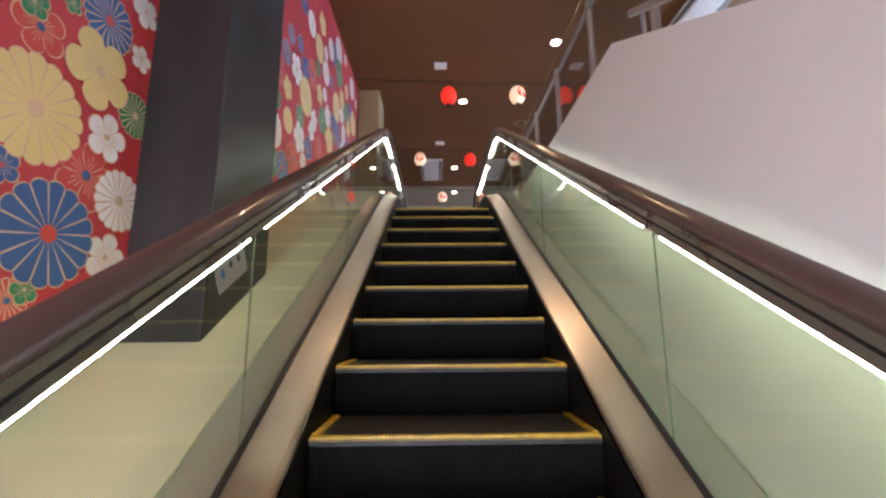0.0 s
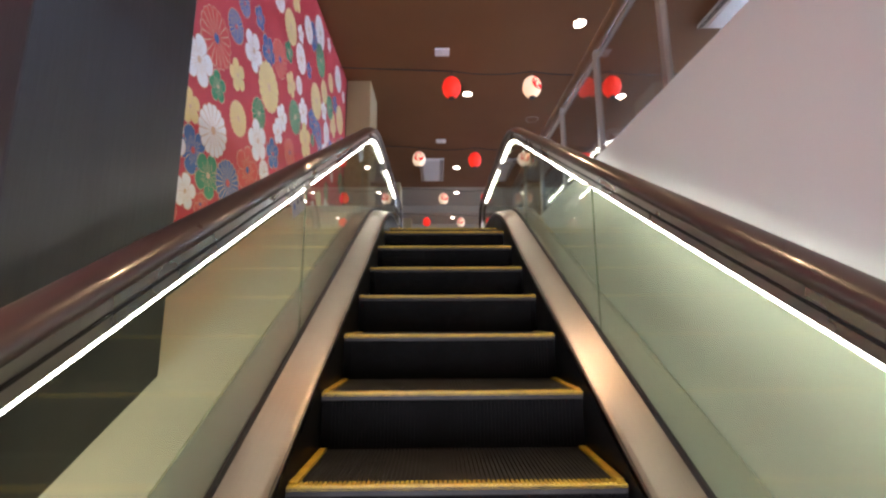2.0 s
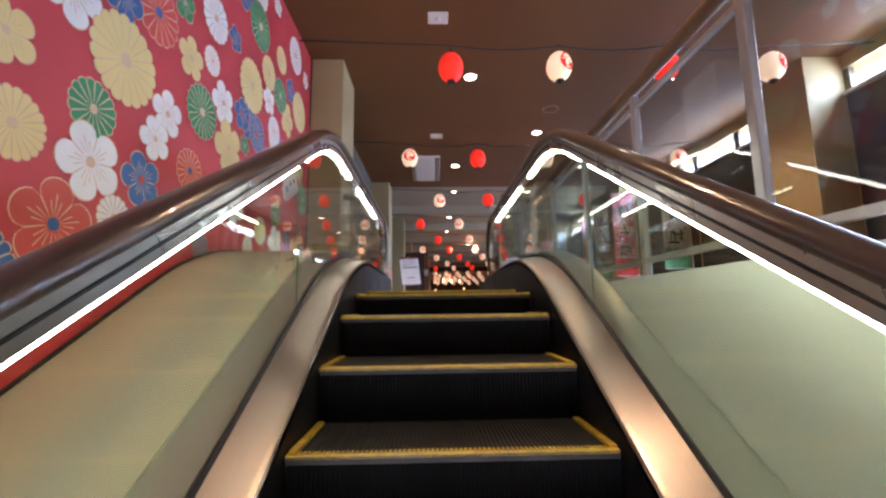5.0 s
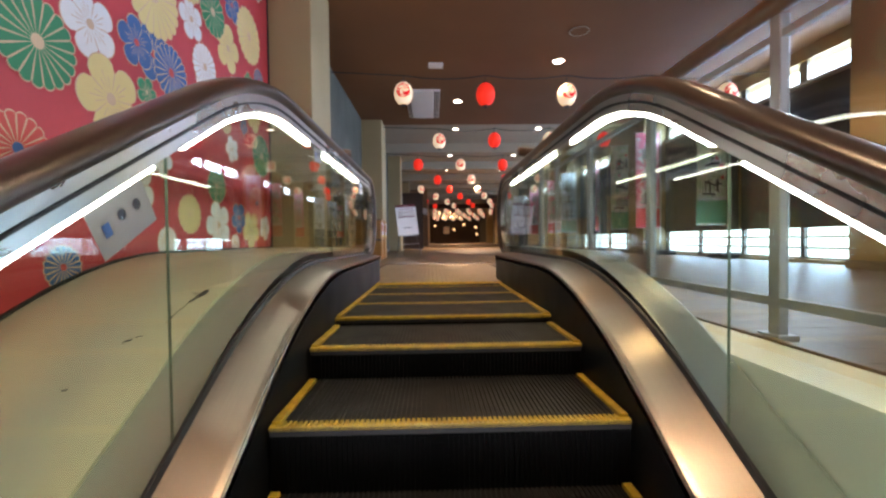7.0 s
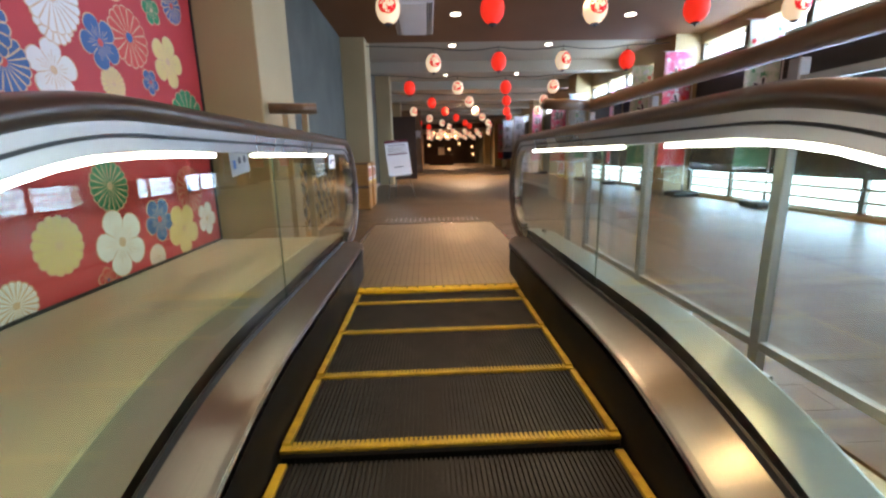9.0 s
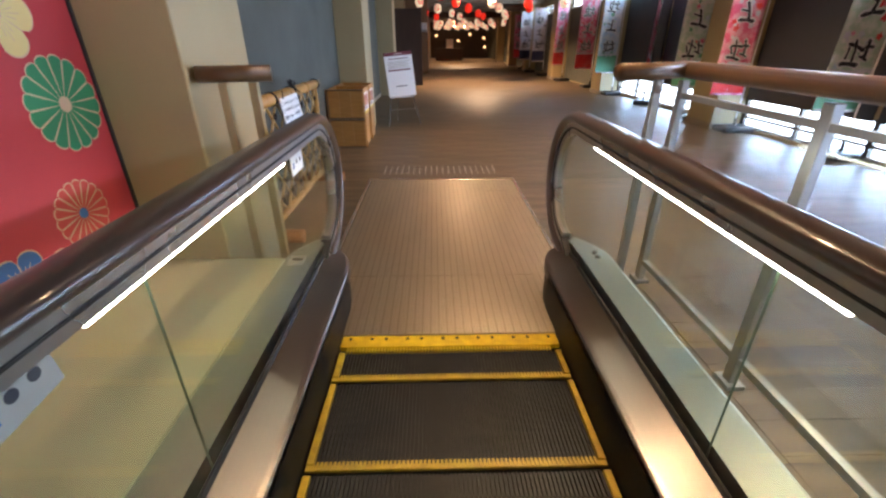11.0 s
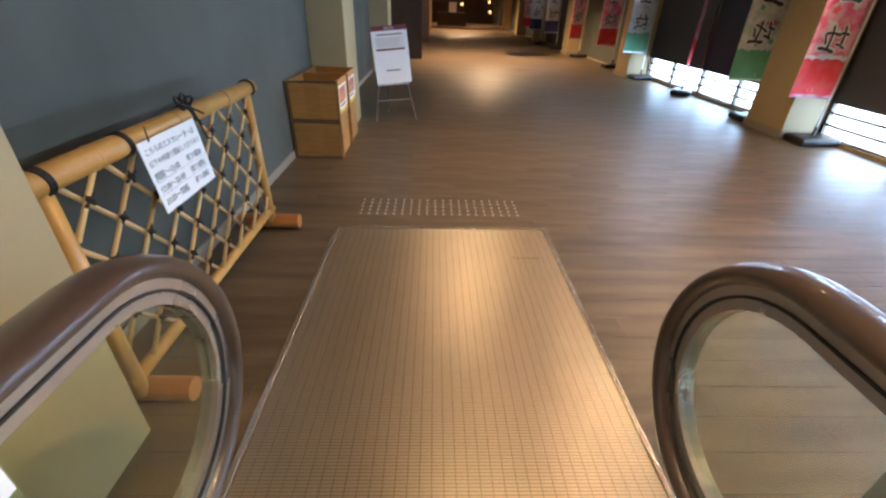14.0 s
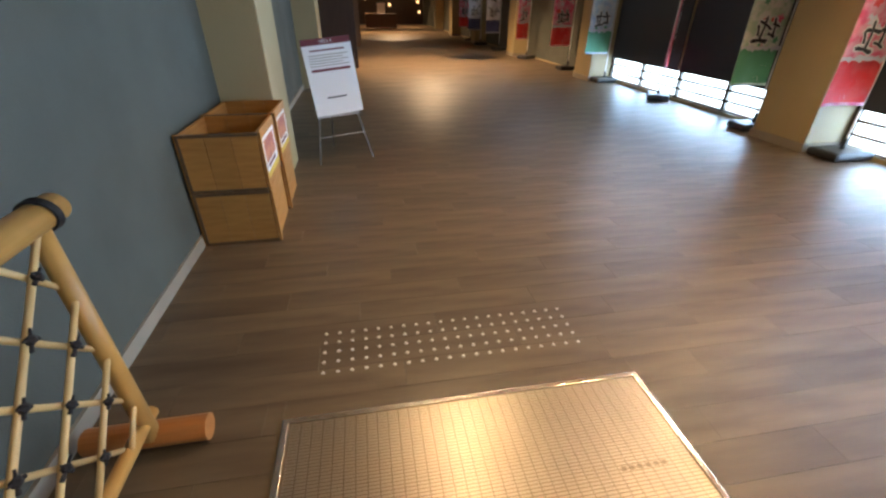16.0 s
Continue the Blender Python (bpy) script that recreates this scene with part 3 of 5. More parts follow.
DECK_END = 6.85
JOINTS = [-1.45, -0.05, 1.36, 2.77, 4.18, 5.77]
for side in (-1, 1):
    gx = XC + side * 0.655
    lab = "dark brown rubber handrail"
    part("handrail", sweep(bmesh.new(), rail_path(), oval(0.052, 0.027, 18), gx), RUBBER, esc, lab, True)
    part("handrail_guide", sweep(bmesh.new(), rail_path(0.034), [(-0.026, -0.012), (0.026, -0.012), (0.026, 0.012), (-0.026, 0.012)], gx), GUIDE, esc, "polished steel handrail guide")
    part("guide_groove", sweep(bmesh.new(), rail_path(0.050), [(-0.029, -0.003), (0.029, -0.003), (0.029, 0.003), (-0.029, 0.003)], gx), DARK, esc)
    part("lamp_housing", sweep(bmesh.new(), rail_path(0.066)[:-1], [(-0.022, -0.014), (0.022, -0.014), (0.022, 0.012), (-0.022, 0.012)], gx), GUIDE, esc)
    # lit strip under the rail, broken at the glass joints
    strip = ride(RAIL - 0.089 / math.cos(radians(30)), RAIL_TOP - 0.089, -1.6, NEWEL_Y - 0.1, 1.21, 8)
    cuts = JOINTS + [6.70 if side < 0 else 6.93]

    def z_on(path, y):
        for (ya, za), (yb, zb) in zip(path, path[1:]):
            if ya <= y <= yb:
                return za + (zb - za) * (y - ya) / (yb - ya)
        return path[-1][1]

    for a, b in zip(cuts, cuts[1:]):
        n = 10
        # the last break lies before its joint
        c, d = (5.60 if a == 5.77 else a + 0.055), (5.30 if b == 5.77 else b - 0.055)
        ys = [c + (d - c) * i / n for i in range(n + 1)]
        part("light_strip", sweep(bmesh.new(), [(y, z_on(strip, y)) for y in ys], [(-0.010, -0.0055), (0.010, -0.0055), (0.010, 0.0055), (-0.010, 0.0055)], gx), LED, esc, "glowing white light strip")
    # glass panels
    low = ride(0.06, FLOOR + 0.225, -1.6, NEWEL_Y + 0.3, 2.2, 20)
    for a, b in zip(JOINTS, JOINTS[1:] + [None]):
        n = 8
        if b is None:
            top = [(y, RAIL_TOP - 0.08) for y in (a + 0.0012, NEWEL_Y)] + [(NEWEL_Y + (NEWEL_R - 0.08) * math.cos(radians(90 - 15 * i)), RAIL_TOP - NEWEL_R + (NEWEL_R - 0.08) * math.sin(radians(90 - 15 * i))) for i in range(1, 12)]
            bottom = [(y, z_on(low, y)) for y in (a + 0.0012, NEWEL_Y - 0.1)]
        else:
            ys = [a + 0.0012 + (b - a - 0.0024) * i / n for i in range(n + 1)]
            top, bottom = [(y, z_on(strip, y) + 0.01) for y in ys], [(y, z_on(low, y) - 0.03) for y in ys]
        part("glass_panel", prism(bmesh.new(), top + bottom[::-1], gx - 0.005, gx + 0.005), GLASS, esc, "clear greenish balustrade glass")
        part("glass_joint", boxed(gx - 0.0030, gx + 0.0030, a - 0.0008, a + 0.0008, z_on(low, a), z_on(strip, a)), JOINT, esc)
    # skirt, inner deck, outer deck
    sk = ride(-0.45, FLOOR - 0.25, -1.6, DECK_END, 2.2, 28)
    st = ride(0.042, FLOOR + 0.21, -1.6, DECK_END, 2.2, 28)
    bm = bmesh.new()
    prism(bm, st + sk[::-1], XC + side * 0.503, XC + side * 0.515)
    part("skirt_panel", bm, BLACK, esc, "black skirt panel")
    deck = ride(0.035, FLOOR + 0.205, -1.6, DECK_END, 2.2, 28)
    part("inner_deck", sweep(bmesh.new(), deck, [(side * 0.500, 0.0), (side * 0.506, 0.008), (side * 0.520, 0.012), (side * 0.635, 0.030), (side * 0.648, 0.030), (side * 0.648, -0.02), (side * 0.500, -0.02)], XC), STEEL, esc, "brushed stainless inner deck")
    part("deck_trim", sweep(bmesh.new(), deck, [(side * 0.636, 0.030), (side * 0.650, 0.030), (side * 0.650, 0.044), (side * 0.641, 0.044)], XC), DARK, esc)
    part("outer_deck", sweep(bmesh.new(), ride(0.068, 2.884, -1.6, DECK_END, 2.1, 28), [(side * 0.662, 0.0), (side * 0.80, 0.0), (side * 0.815, -0.008), (side * 0.815, -0.25), (side * 0.662, -0.25)], XC), OUTER, esc, "satin grey outer deck")
    # pointed deck end under the newel: steel inside, satin outside, black body below
    inner = [(0.500 + 0.150 * (1 - math.cos(radians(9 * i))), DECK_END + 0.31 * math.sin(radians(9 * i))) for i in range(11)]
    outer = [(0.815 - 0.160 * (1 - math.cos(radians(9 * i))), DECK_END + 0.31 * math.sin(radians(9 * i))) for i in range(11)]
    for nm, arc, mid, mat, z_edge, z_mid in (("deck_end", inner, 0.648, STEEL, FLOOR + 0.206, FLOOR + 0.235), ("outer_deck_end", outer, 0.662, OUTER, 2.880, 2.884)):
        bm = bmesh.new()
        rows3 = []
        for x, y in arc:
            lift = z_mid - 0.014 * (y - DECK_END) / 0.31
            rows3.append([bm.verts.new((XC + side * x, y, z)) for z in (z_edge - 0.045, min(z_edge, lift - 0.002) - 0.010 * (y - DECK_END) / 0.31)] + [bm.verts.new((XC + side * (x + (mid - x) * 0.12), y, lift - (0.018 if mat is STEEL else 0.003))), bm.verts.new((XC + side * mid, y, lift)), bm.verts.new((XC + side * mid, y, z_edge - 0.045))])
        for a, b in zip(rows3, rows3[1:]):
            for q in range(5):
                w = (q + 1) % 5
                bm.faces.new((a[q], b[q], b[w], a[w]))
        bm.faces.new(rows3[0])
        part(nm, bm, mat, esc, "pointed brushed steel deck end" if mat is STEEL else "")
    part("deck_end_trim", sweep(bmesh.new(), [(DECK_END, FLOOR + 0.236), (DECK_END + 0.30, FLOOR + 0.222)], [(side * 0.645, -0.02), (side * 0.660, -0.02), (side * 0.660, 0.010), (side * 0.645, 0.010)], XC), DARK, esc)
    bm = bmesh.new()
    plan = [(x + 0.006, y - 0.008) for x, y in inner] + [(x - 0.006, y - 0.008) for x, y in outer[::-1][1:]]
    lo, hi = [bm.verts.new((XC + side * x, y, FLOOR - 0.02)) for x, y in plan], [bm.verts.new((XC + side * x, y, FLOOR + 0.19)) for x, y in plan]
    for i in range(len(plan)):
        bm.faces.new((lo[i - 1], lo[i], hi[i], hi[i - 1]))
    bm.faces.new(hi)
    part("newel_body", bm, BLACK, esc, "black newel base under the deck end")
    part("handrail_inlet", boxed(gx - 0.048, gx + 0.048, 7.02, 7.165, FLOOR + 0.12, FLOOR + 0.205, bevel=0.018), DARK, esc, "black rubber handrail inlet")
    for dy in (0.0, 0.05) if side > 0 else ():
        part("deck_screw", rod(bmesh.new(), (XC + side * 0.74, 6.86 + dy, FLOOR + 0.225), (XC + side * 0.74, 6.86 + dy, FLOOR + 0.292), 0.012), DARK, esc)

part("truss_pan", prism(bmesh.new(), ride(-0.42, FLOOR - 0.30, -1.6, 6.62, 2.2, 8) + ride(-0.45, FLOOR - 0.33, -1.6, 6.62, 2.2, 8)[::-1], XC - 0.50, XC + 0.50), BLACK, esc)

# steps on their chain: even pitch along the path
PITCH, HALF = 0.405, 0.495
chain = ride(NOSE, FLOOR, -2.0, 6.55, 2.0, 24)


def along(s):
    for (ya, za), (yb, zb) in zip(chain, chain[1:]):
        d = math.hypot(yb - ya, zb - za)
        if s <= d:
            return ya + (yb - ya) * s / d, za + (zb - za) * s / d
        s -= d
    return None


flat = sum(math.hypot(q[0] - p[0], q[1] - p[1]) for p, q in zip(chain, chain[1:]))
PHASE = (flat - (6.55 - 5.53)) % PITCH      # one nose lies at y = 5.53


def make_step(depth=0.385):
    bm = boxed(-HALF, HALF, 0.0, depth, -0.03, -0.008)
    body = part("step", bm, STEP, esc, "black grooved escalator step")
    bm = bmesh.new()
    n = 66
    for i in range(n):
        x = -HALF + 0.03 + (2 * HALF - 0.06) * (i + 0.5) / n
        box(bm, x - 0.0042, x + 0.0042, 0.028, depth, -0.008, 0.0)
    tagged(part("tread_ribs", bm, STEP, body), kind="stuff")
    part("nosing", boxed(-HALF, HALF, 0.0, 0.02, -0.016, -0.004), NOSING, body, "worn yellow nosing")
    bm = bmesh.new()
    for i in range(n):
        x = -HALF + 0.03 + (2 * HALF - 0.06) * (i + 0.5) / n
        box(bm, x - 0.0042, x + 0.0042, 0.001, 0.030, -0.0085, 0.0005)
    tagged(part("nosing_teeth", bm, NOSING, body), kind="stuff")
    for s in (-1, 1):
        x = s * (HALF - 0.013)
        part("side_border", boxed(x - 0.013, x + 0.013, 0.02, depth, -0.02, 0.004, bevel=0.003), NOSING, body, "yellow side border")
    part("riser", boxed(-HALF, HALF, 0.006, 0.03, -0.24, -0.03), RISER, body, "black ribbed riser")
    bm = bmesh.new()
    for i in range(n):
        x = -HALF + 0.03 + (2 * HALF - 0.06) * (i + 0.5) / n
        box(bm, x - 0.0035, x + 0.0035, 0.001, 0.006, -0.24, -0.03)
    tagged(part("riser_ribs", bm, RISER, body), kind="stuff")
    return body


first, k = None, 0
while True:
    place = along(PHASE + PITCH * k)
    if place is None or place[0] > 6.20:
        break
    m = pose(XC, place[0], place[1])
    if first is None:
        first = make_step()
        first.matrix_basis = m
    else:
        c = copy_thing(first, m)
        c.parent = esc
    k += 1
last = make_step(6.51 - place[0])
last.matrix_basis = pose(XC, *place)
# comb and landing plate
comb = part("comb_plate", boxed(XC - 0.50, XC + 0.50, 6.545, 6.625, FLOOR - 0.02, FLOOR + 0.004, bevel=0.003), YELLOW, esc, "yellow comb plate with screws")
bm = bmesh.new()
for i in range(66):
    x = XC - HALF + 0.03 + (2 * HALF - 0.06) * i / 66
    box(bm, x - 0.003, x + 0.003, 6.515, 6.55, FLOOR - 0.012, FLOOR - 0.001)
tagged(part("comb_teeth", bm, YELLOW, comb), kind="stuff")
for i in range(12):
    x = XC - 0.46 + 0.92 * (i + (0.2 if i % 2 else 0)) / 11.2
    part("screw", rod(bmesh.new(), (x, 6.60, FLOOR), (x, 6.60, FLOOR + 0.0065), 0.008, seg=10), DARK, comb)
plate = part("landing_plate", boxed(XC - 0.7, XC + 0.715, 6.63, 9.14, FLOOR - 0.02, FLOOR + 0.003), PLATE_GROOVE, esc, "etched stainless landing plate")
pv, pf = [], []
NX, NY = 35, 200
for i in range(NX):
    for j in range(NY):
        x0, x1 = XC - 0.688 + 1.396 * i / NX + 0.0016, XC - 0.688 + 1.396 * (i + 1) / NX - 0.0016
        y0, y1 = 6.635 + 2.498 * j / NY + 0.0017, 6.635 + 2.498 * (j + 1) / NY - 0.0017
        n = len(pv)
        pv += [(x0, y0, FLOOR + 0.003), (x1, y0, FLOOR + 0.003), (x1, y1, FLOOR + 0.003), (x0, y1, FLOOR + 0.003), (x0, y0, FLOOR + 0.0045), (x1, y0, FLOOR + 0.0045), (x1, y1, FLOOR + 0.0045), (x0, y1, FLOOR + 0.0045)]
        pf += [[n + q for q in f] for f in ((4, 5, 6, 7), (0, 1, 5, 4), (1, 2, 6, 5), (2, 3, 7, 6), (3, 0, 4, 7))]
pads = bpy.data.meshes.new("plate_pad")
pads.from_pydata(pv, [], pf)
pads.materials.append(PLATE)
ob = new("plate_pad", pads)
ob.parent = plate
tagged(ob, kind="stuff")
for a in ((XC - 0.720, XC - 0.696, 6.63, 9.155), (XC + 0.710, XC + 0.732, 6.63, 9.155)):
    part("plate_frame", boxed(*a, FLOOR - 0.02, FLOOR + 0.010, bevel=0.003), FRAME, plate)
part("plate_frame", boxed(XC - 0.696, XC + 0.710, 9.135, 9.157, FLOOR - 0.02, FLOOR + 0.010, bevel=0.003), FRAME, plate)
part("plate_seam", boxed(XC - 0.688, XC + 0.708, 7.187, 7.190, FLOOR + 0.002, FLOOR + 0.0050), PLATE_GROOVE, plate)
for i in range(6):
    part("maker_mark", boxed(XC + 0.44 + 0.030 * i, XC + 0.458 + 0.030 * i, 8.75, 8.765, FLOOR + 0.006, FLOOR + 0.0066), PLATE_GROOVE, plate)

# ---- guard rails ----
guard = thing("guard_rail", "glass guard rail with aluminium posts and a brown wooden top rail", "railing")
GX = 1.18
posts = [1.99, 2.86, 3.73, 4.59, 5.42, 6.29, 7.12]
for y in posts:
    p = part("post", boxed(GX - 0.018, GX + 0.018, y - 0.022, y + 0.022, FLOOR, 3.68, bevel=0.004), ALU, guard)
    part("post_foot", boxed(GX - 0.035, GX + 0.035, y - 0.045, y + 0.045, FLOOR, FLOOR + 0.018), ALU, p)
for a, b in zip(posts, posts[1:]):
    part("glass_panel", boxed(GX - 0.004, GX + 0.004, a + 0.035, b - 0.035, FLOOR + 0.13, 3.62), CLEAR, guard)
part("bottom_bar", boxed(GX - 0.015, GX + 0.015, 1.99, 7.12, FLOOR + 0.11, FLOOR + 0.14), ALU, guard)
part("upper_bar", boxed(GX - 0.012, GX + 0.012, 1.99, 7.12, 3.60, 3.625), ALU, guard)
part("top_rail", rod(bmesh.new(), (GX, 1.9, 3.725), (GX, 7.14, 3.725), 0.036, seg=16), RAILWOOD, guard, "brown wooden top rail", True)
part("return_rail", rod(bmesh.new(), (GX, 7.12, 3.725), (0.80, 6.96, 3.725), 0.036, seg=16), RAILWOOD, guard, "", True)
for x, y in ((1.02, 7.05),):
    part("return_post", boxed(x - 0.018, x + 0.018, y - 0.018, y + 0.018, FLOOR, 3.69, bevel=0.003), ALU, guard)
part("cross_bar", rod(bmesh.new(), (1.02, 7.05, 3.36), (GX, 7.12, 3.36), 0.012), ALU, guard)
short = thing("short_guard_rail", "short brown wooden rail on two cream posts beside the column", "railing")
part("top_rail", rod(bmesh.new(), (-0.985, 6.93, 3.725), (-0.70, 7.0, 3.725), 0.034, seg=16), RAILWOOD, short, "", True)
for x, y in ((-0.89, 6.95), (-0.775, 6.98)):
    part("post", boxed(x - 0.018, x + 0.018, y - 0.018, y + 0.018, FLOOR, 3.69, bevel=0.003), CREAM, short)
part("cross_bar", boxed(-0.875, -0.79, 6.953, 6.977, 3.38, 3.41), CREAM, short)

# ---- ceiling fittings ----
for x, y in DOWNLIGHTS:
    d = thing("downlight", "round recessed downlight glowing warm white in the ceiling", "ceiling light", "ceiling downlights", at=(x, y, CEIL))
    part("rim", ring(bmesh.new(), (0, 0, -0.002), (0, 0, 1), 0.075, 0.008, 24), PAPER, d)
    part("lens", rod(bmesh.new(), (0, 0, -0.001), (0, 0, -0.008), 0.07, seg=24), LAMP, d)
for y in (13.4, 16.6, 19.4, 22.1, 24.9, 27.6, 30.4, 35.0, 40.0):
    for x in (0.6, 2.6):
        d = thing("downlight", "small recessed downlight in the pale corridor ceiling", "ceiling light", "corridor downlights", at=(x, y, CEIL + 0.25))
        part("rim", ring(bmesh.new(), (0, 0, -0.002), (0, 0, 1), 0.075, 0.008, 20), PAPER, d)
        part("lens", rod(bmesh.new(), (0, 0, -0.001), (0, 0, -0.008), 0.07, seg=20), LAMP, d)
for x, y in ((0.08, 6.15), (0.09, 9.06)):
    d = thing("smoke_detector", "small square white detector on the brown ceiling", "detector", "ceiling detectors", at=(x, y, CEIL))
    part("base", boxed(-0.10, 0.10, -0.08, 0.08, -0.025, 0.0, bevel=0.008), PAPER, d)
    part("sensor", rod(bmesh.new(), (0, 0, -0.025), (0, 0, -0.04), 0.03, 0.02), PAPER, d)
d = thing("speaker_grille", "round dark ceiling speaker grille with a thin rim", "speaker", at=(1.75, 8.12, CEIL))
part("rim", ring(bmesh.new(), (0, 0, -0.002), (0, 0, 1), 0.11, 0.006, 24), CEILING_2, d)
part("grille", rod(bmesh.new(), (0, 0, -0.001), (0, 0, -0.004), 0.105, seg=24), CEILING, d)
for x, y in ((-0.115, 10.75), (3.545, 4.88)):
    vent = thing("ceiling_vent", "white ceiling air conditioner with dark slot openings", "air vent", "ceiling air conditioners", at=(x, y, CEIL))
    part("frame", boxed(-0.28, 0.28, -0.75, 0.75, -0.03, 0.0, bevel=0.006), PAPER, vent)
    part("panel", boxed(-0.18, 0.18, -0.72, 0.72, -0.045, -0.03, bevel=0.006), PAPER, vent)
    for dx in (-0.255, -0.225, 0.195, 0.225, 0.255):
        part("slot", boxed(dx - 0.009, dx + 0.009, -0.73, 0.73, -0.035, -0.0305), DARK, vent)

# ---- paper lanterns on their wires ----
LZ = 4.97


def make_lantern(paper, mark, label):
    ob = thing("paper_lantern", label, "lantern", "strings of paper lanterns")
    bm = bmesh.new()
    rows = []
    n, seg = 20, 24
    for i in range(n + 1):
        a = math.pi * (0.08 + 0.84 * i / n)
        r = 0.132 * math.sin(a) * (1.0 if i % 2 else 0.975)
        rows.append([bm.verts.new((r * math.cos(2 * math.pi * j / seg), r * math.sin(2 * math.pi * j / seg), 0.160 * math.cos(a))) for j in range(seg)])
    for i in range(n):
        for j in range(seg):
            bm.faces.new((rows[i][j - 1], rows[i][j], rows[i + 1][j], rows[i + 1][j - 1]))
    part("paper_shell", bm, paper, ob, "", True)
    for z in (0.154, -0.154):
        part("hoop", rod(bmesh.new(), (0, 0, z - 0.012), (0, 0, z + 0.012), 0.045, seg=16), DARK, ob)
    part("hook", rod(bmesh.new(), (0, 0, 0.16), (0, 0, 0.265), 0.005, seg=6), DARK, ob)
    part("tassel", rod(bmesh.new(), (0, 0, -0.165), (0, 0, -0.195), 0.012, 0.004, seg=6), DARK, ob)
    if mark:
        # three-comma crest printed on the paper
        for face in (-1, 1):
            bm = bmesh.new()
            for c in range(3):
                a0 = 2 * math.pi * c / 3
                for q in range(9):
                    t0, t1 = q / 9, (q + 1) / 9
                    quad = []
                    for t, e in ((t0, -1), (t1, -1), (t1, 1), (t0, 1)):
                        a = a0 + 2.3 * t
                        r = 0.050 + 0.046 * t + e * 0.046 * (1 - t) ** 0.5
                        u, v = r * math.cos(a) + 0.012, r * math.sin(a) + 0.018
                        s = math.sqrt(max(0.0, 1 - (v / 0.160) ** 2))
                        rr = 0.1345 * s
                        ang = u / 0.1345
                        quad.append(bm.verts.new((rr * math.sin(ang), face * rr * math.cos(ang), v)))
                    bm.faces.new(quad)
            part("crest", bm, LAN_MARK, ob)
    return ob


white_lantern = make_lantern(LAN_WHITE, True, "glowing white paper lantern with a red three-comma crest")
red_lantern = make_lantern(LAN_RED, False, "glowing red paper lantern hanging from a wire")
strings = [(6.42, 0.215, 1), (9.12, -0.36, 0), (11.95, 0.18, 0), (14.65, -0.34, 1), (17.55, 0.22, 1), (20.3, -0.41, 0), (23.1, 0.2, 0), (25.9, -0.3, 1), (28.7, 0.2, 1)]
used = {0: False, 1: False}
spots = []
for y, x0, red in strings:
    i = 0
    while x0 + 1.14 * i < 4.2:
        spots.append((x0 + 1.14 * i, y, (red + i) % 2))
        i += 1
for j in range(6):
    for i in range(6):
        spots.append((0.2 + 0.75 * i + 0.3 * (j % 2), 31.5 + 2.2 * j, 0))
for n, (x, y, red) in enumerate(spots):
    m = pose(x, y, LZ + (-0.12 if y > 31 else 0.02 * math.sin(7.0 * n)), 0, 0, 25 * math.sin(3.1 * n) * (0.4 if y < 7 else 1) + (28 if y < 7 else 0))
    src = red_lantern if red else white_lantern
    if not used[red]:
        src.matrix_basis = m
        used[red] = True
    else:
        copy_thing(src, m)
for y in sorted({s[1] for s in spots}):
    xs = sorted(s[0] for s in spots if s[1] == y)
    z0 = (LZ - 0.12 if y > 31 else LZ) + 0.255
    wire = tagged(new("lantern_wire", bpy.data.curves.new("lantern_wire", "CURVE")), "thin dark cable carrying a row of lanterns", "cable", "lantern cables")
    wire.data.dimensions, wire.data.bevel_depth, wire.data.bevel_resolution = "3D", 0.0075, 1
    wire.data.materials.append(DARK)
    pts = [(WALL_L, z0 + 0.05)]
    for a, b in zip(xs, xs[1:] + [None]):
        pts.append((a, z0))
        if b is not None:
            pts += [(a + (b - a) * q / 4, z0 - 0.05 * (1 - (q / 2 - 1) ** 2)) for q in (1, 2, 3)]
    pts.append((WALL_R, z0 + 0.05))
    sp = wire.data.splines.new("POLY")
    sp.points.add(len(pts) - 1)
    for p, (x, z) in zip(sp.points, pts):
        p.co = (x, y, z, 1)

# ---- bamboo screen with its notice ----
FX, FY0, FY1 = -1.08, 7.655, 9.12
fence = thing("bamboo_fence", "low bamboo lattice barrier tied with black rope on log feet", "fence")
top = bmesh.new()
rod(top, (FX, 7.54, 3.505), (FX, 9.19, 3.505), 0.040, 0.038, 18)
top_rail = part("top_rail", top, BAMBOO, fence, "thick yellow bamboo top rail", True)
for y in (7.85, 8.33, 8.80):
    part("node_ring", ring(bmesh.new(), (FX, y, 3.505), (0, 1, 0), 0.0395, 0.003, 18), BAMBOO, top_rail)
for y in (FY0, FY1):
    part("end_post", rod(bmesh.new(), (FX, y, 2.66), (FX, y - 0.02, 3.48), 0.030, 0.026, 14), BAMBOO, fence, "", True)
part("bottom_rail", rod(bmesh.new(), (FX, FY0 - 0.03, 2.73), (FX, FY1 + 0.05, 2.73), 0.026, 0.024, 14), BAMBOO, fence, "", True)
Z0, Z1 = 2.745, 3.475
STEP_Y = 0.208


def cane(a, b, off):
    part("lattice_cane", rod(bmesh.new(), (FX + off, *a), (FX + off, *b), 0.0095, 0.0085, 8), CANE, fence, "", True)


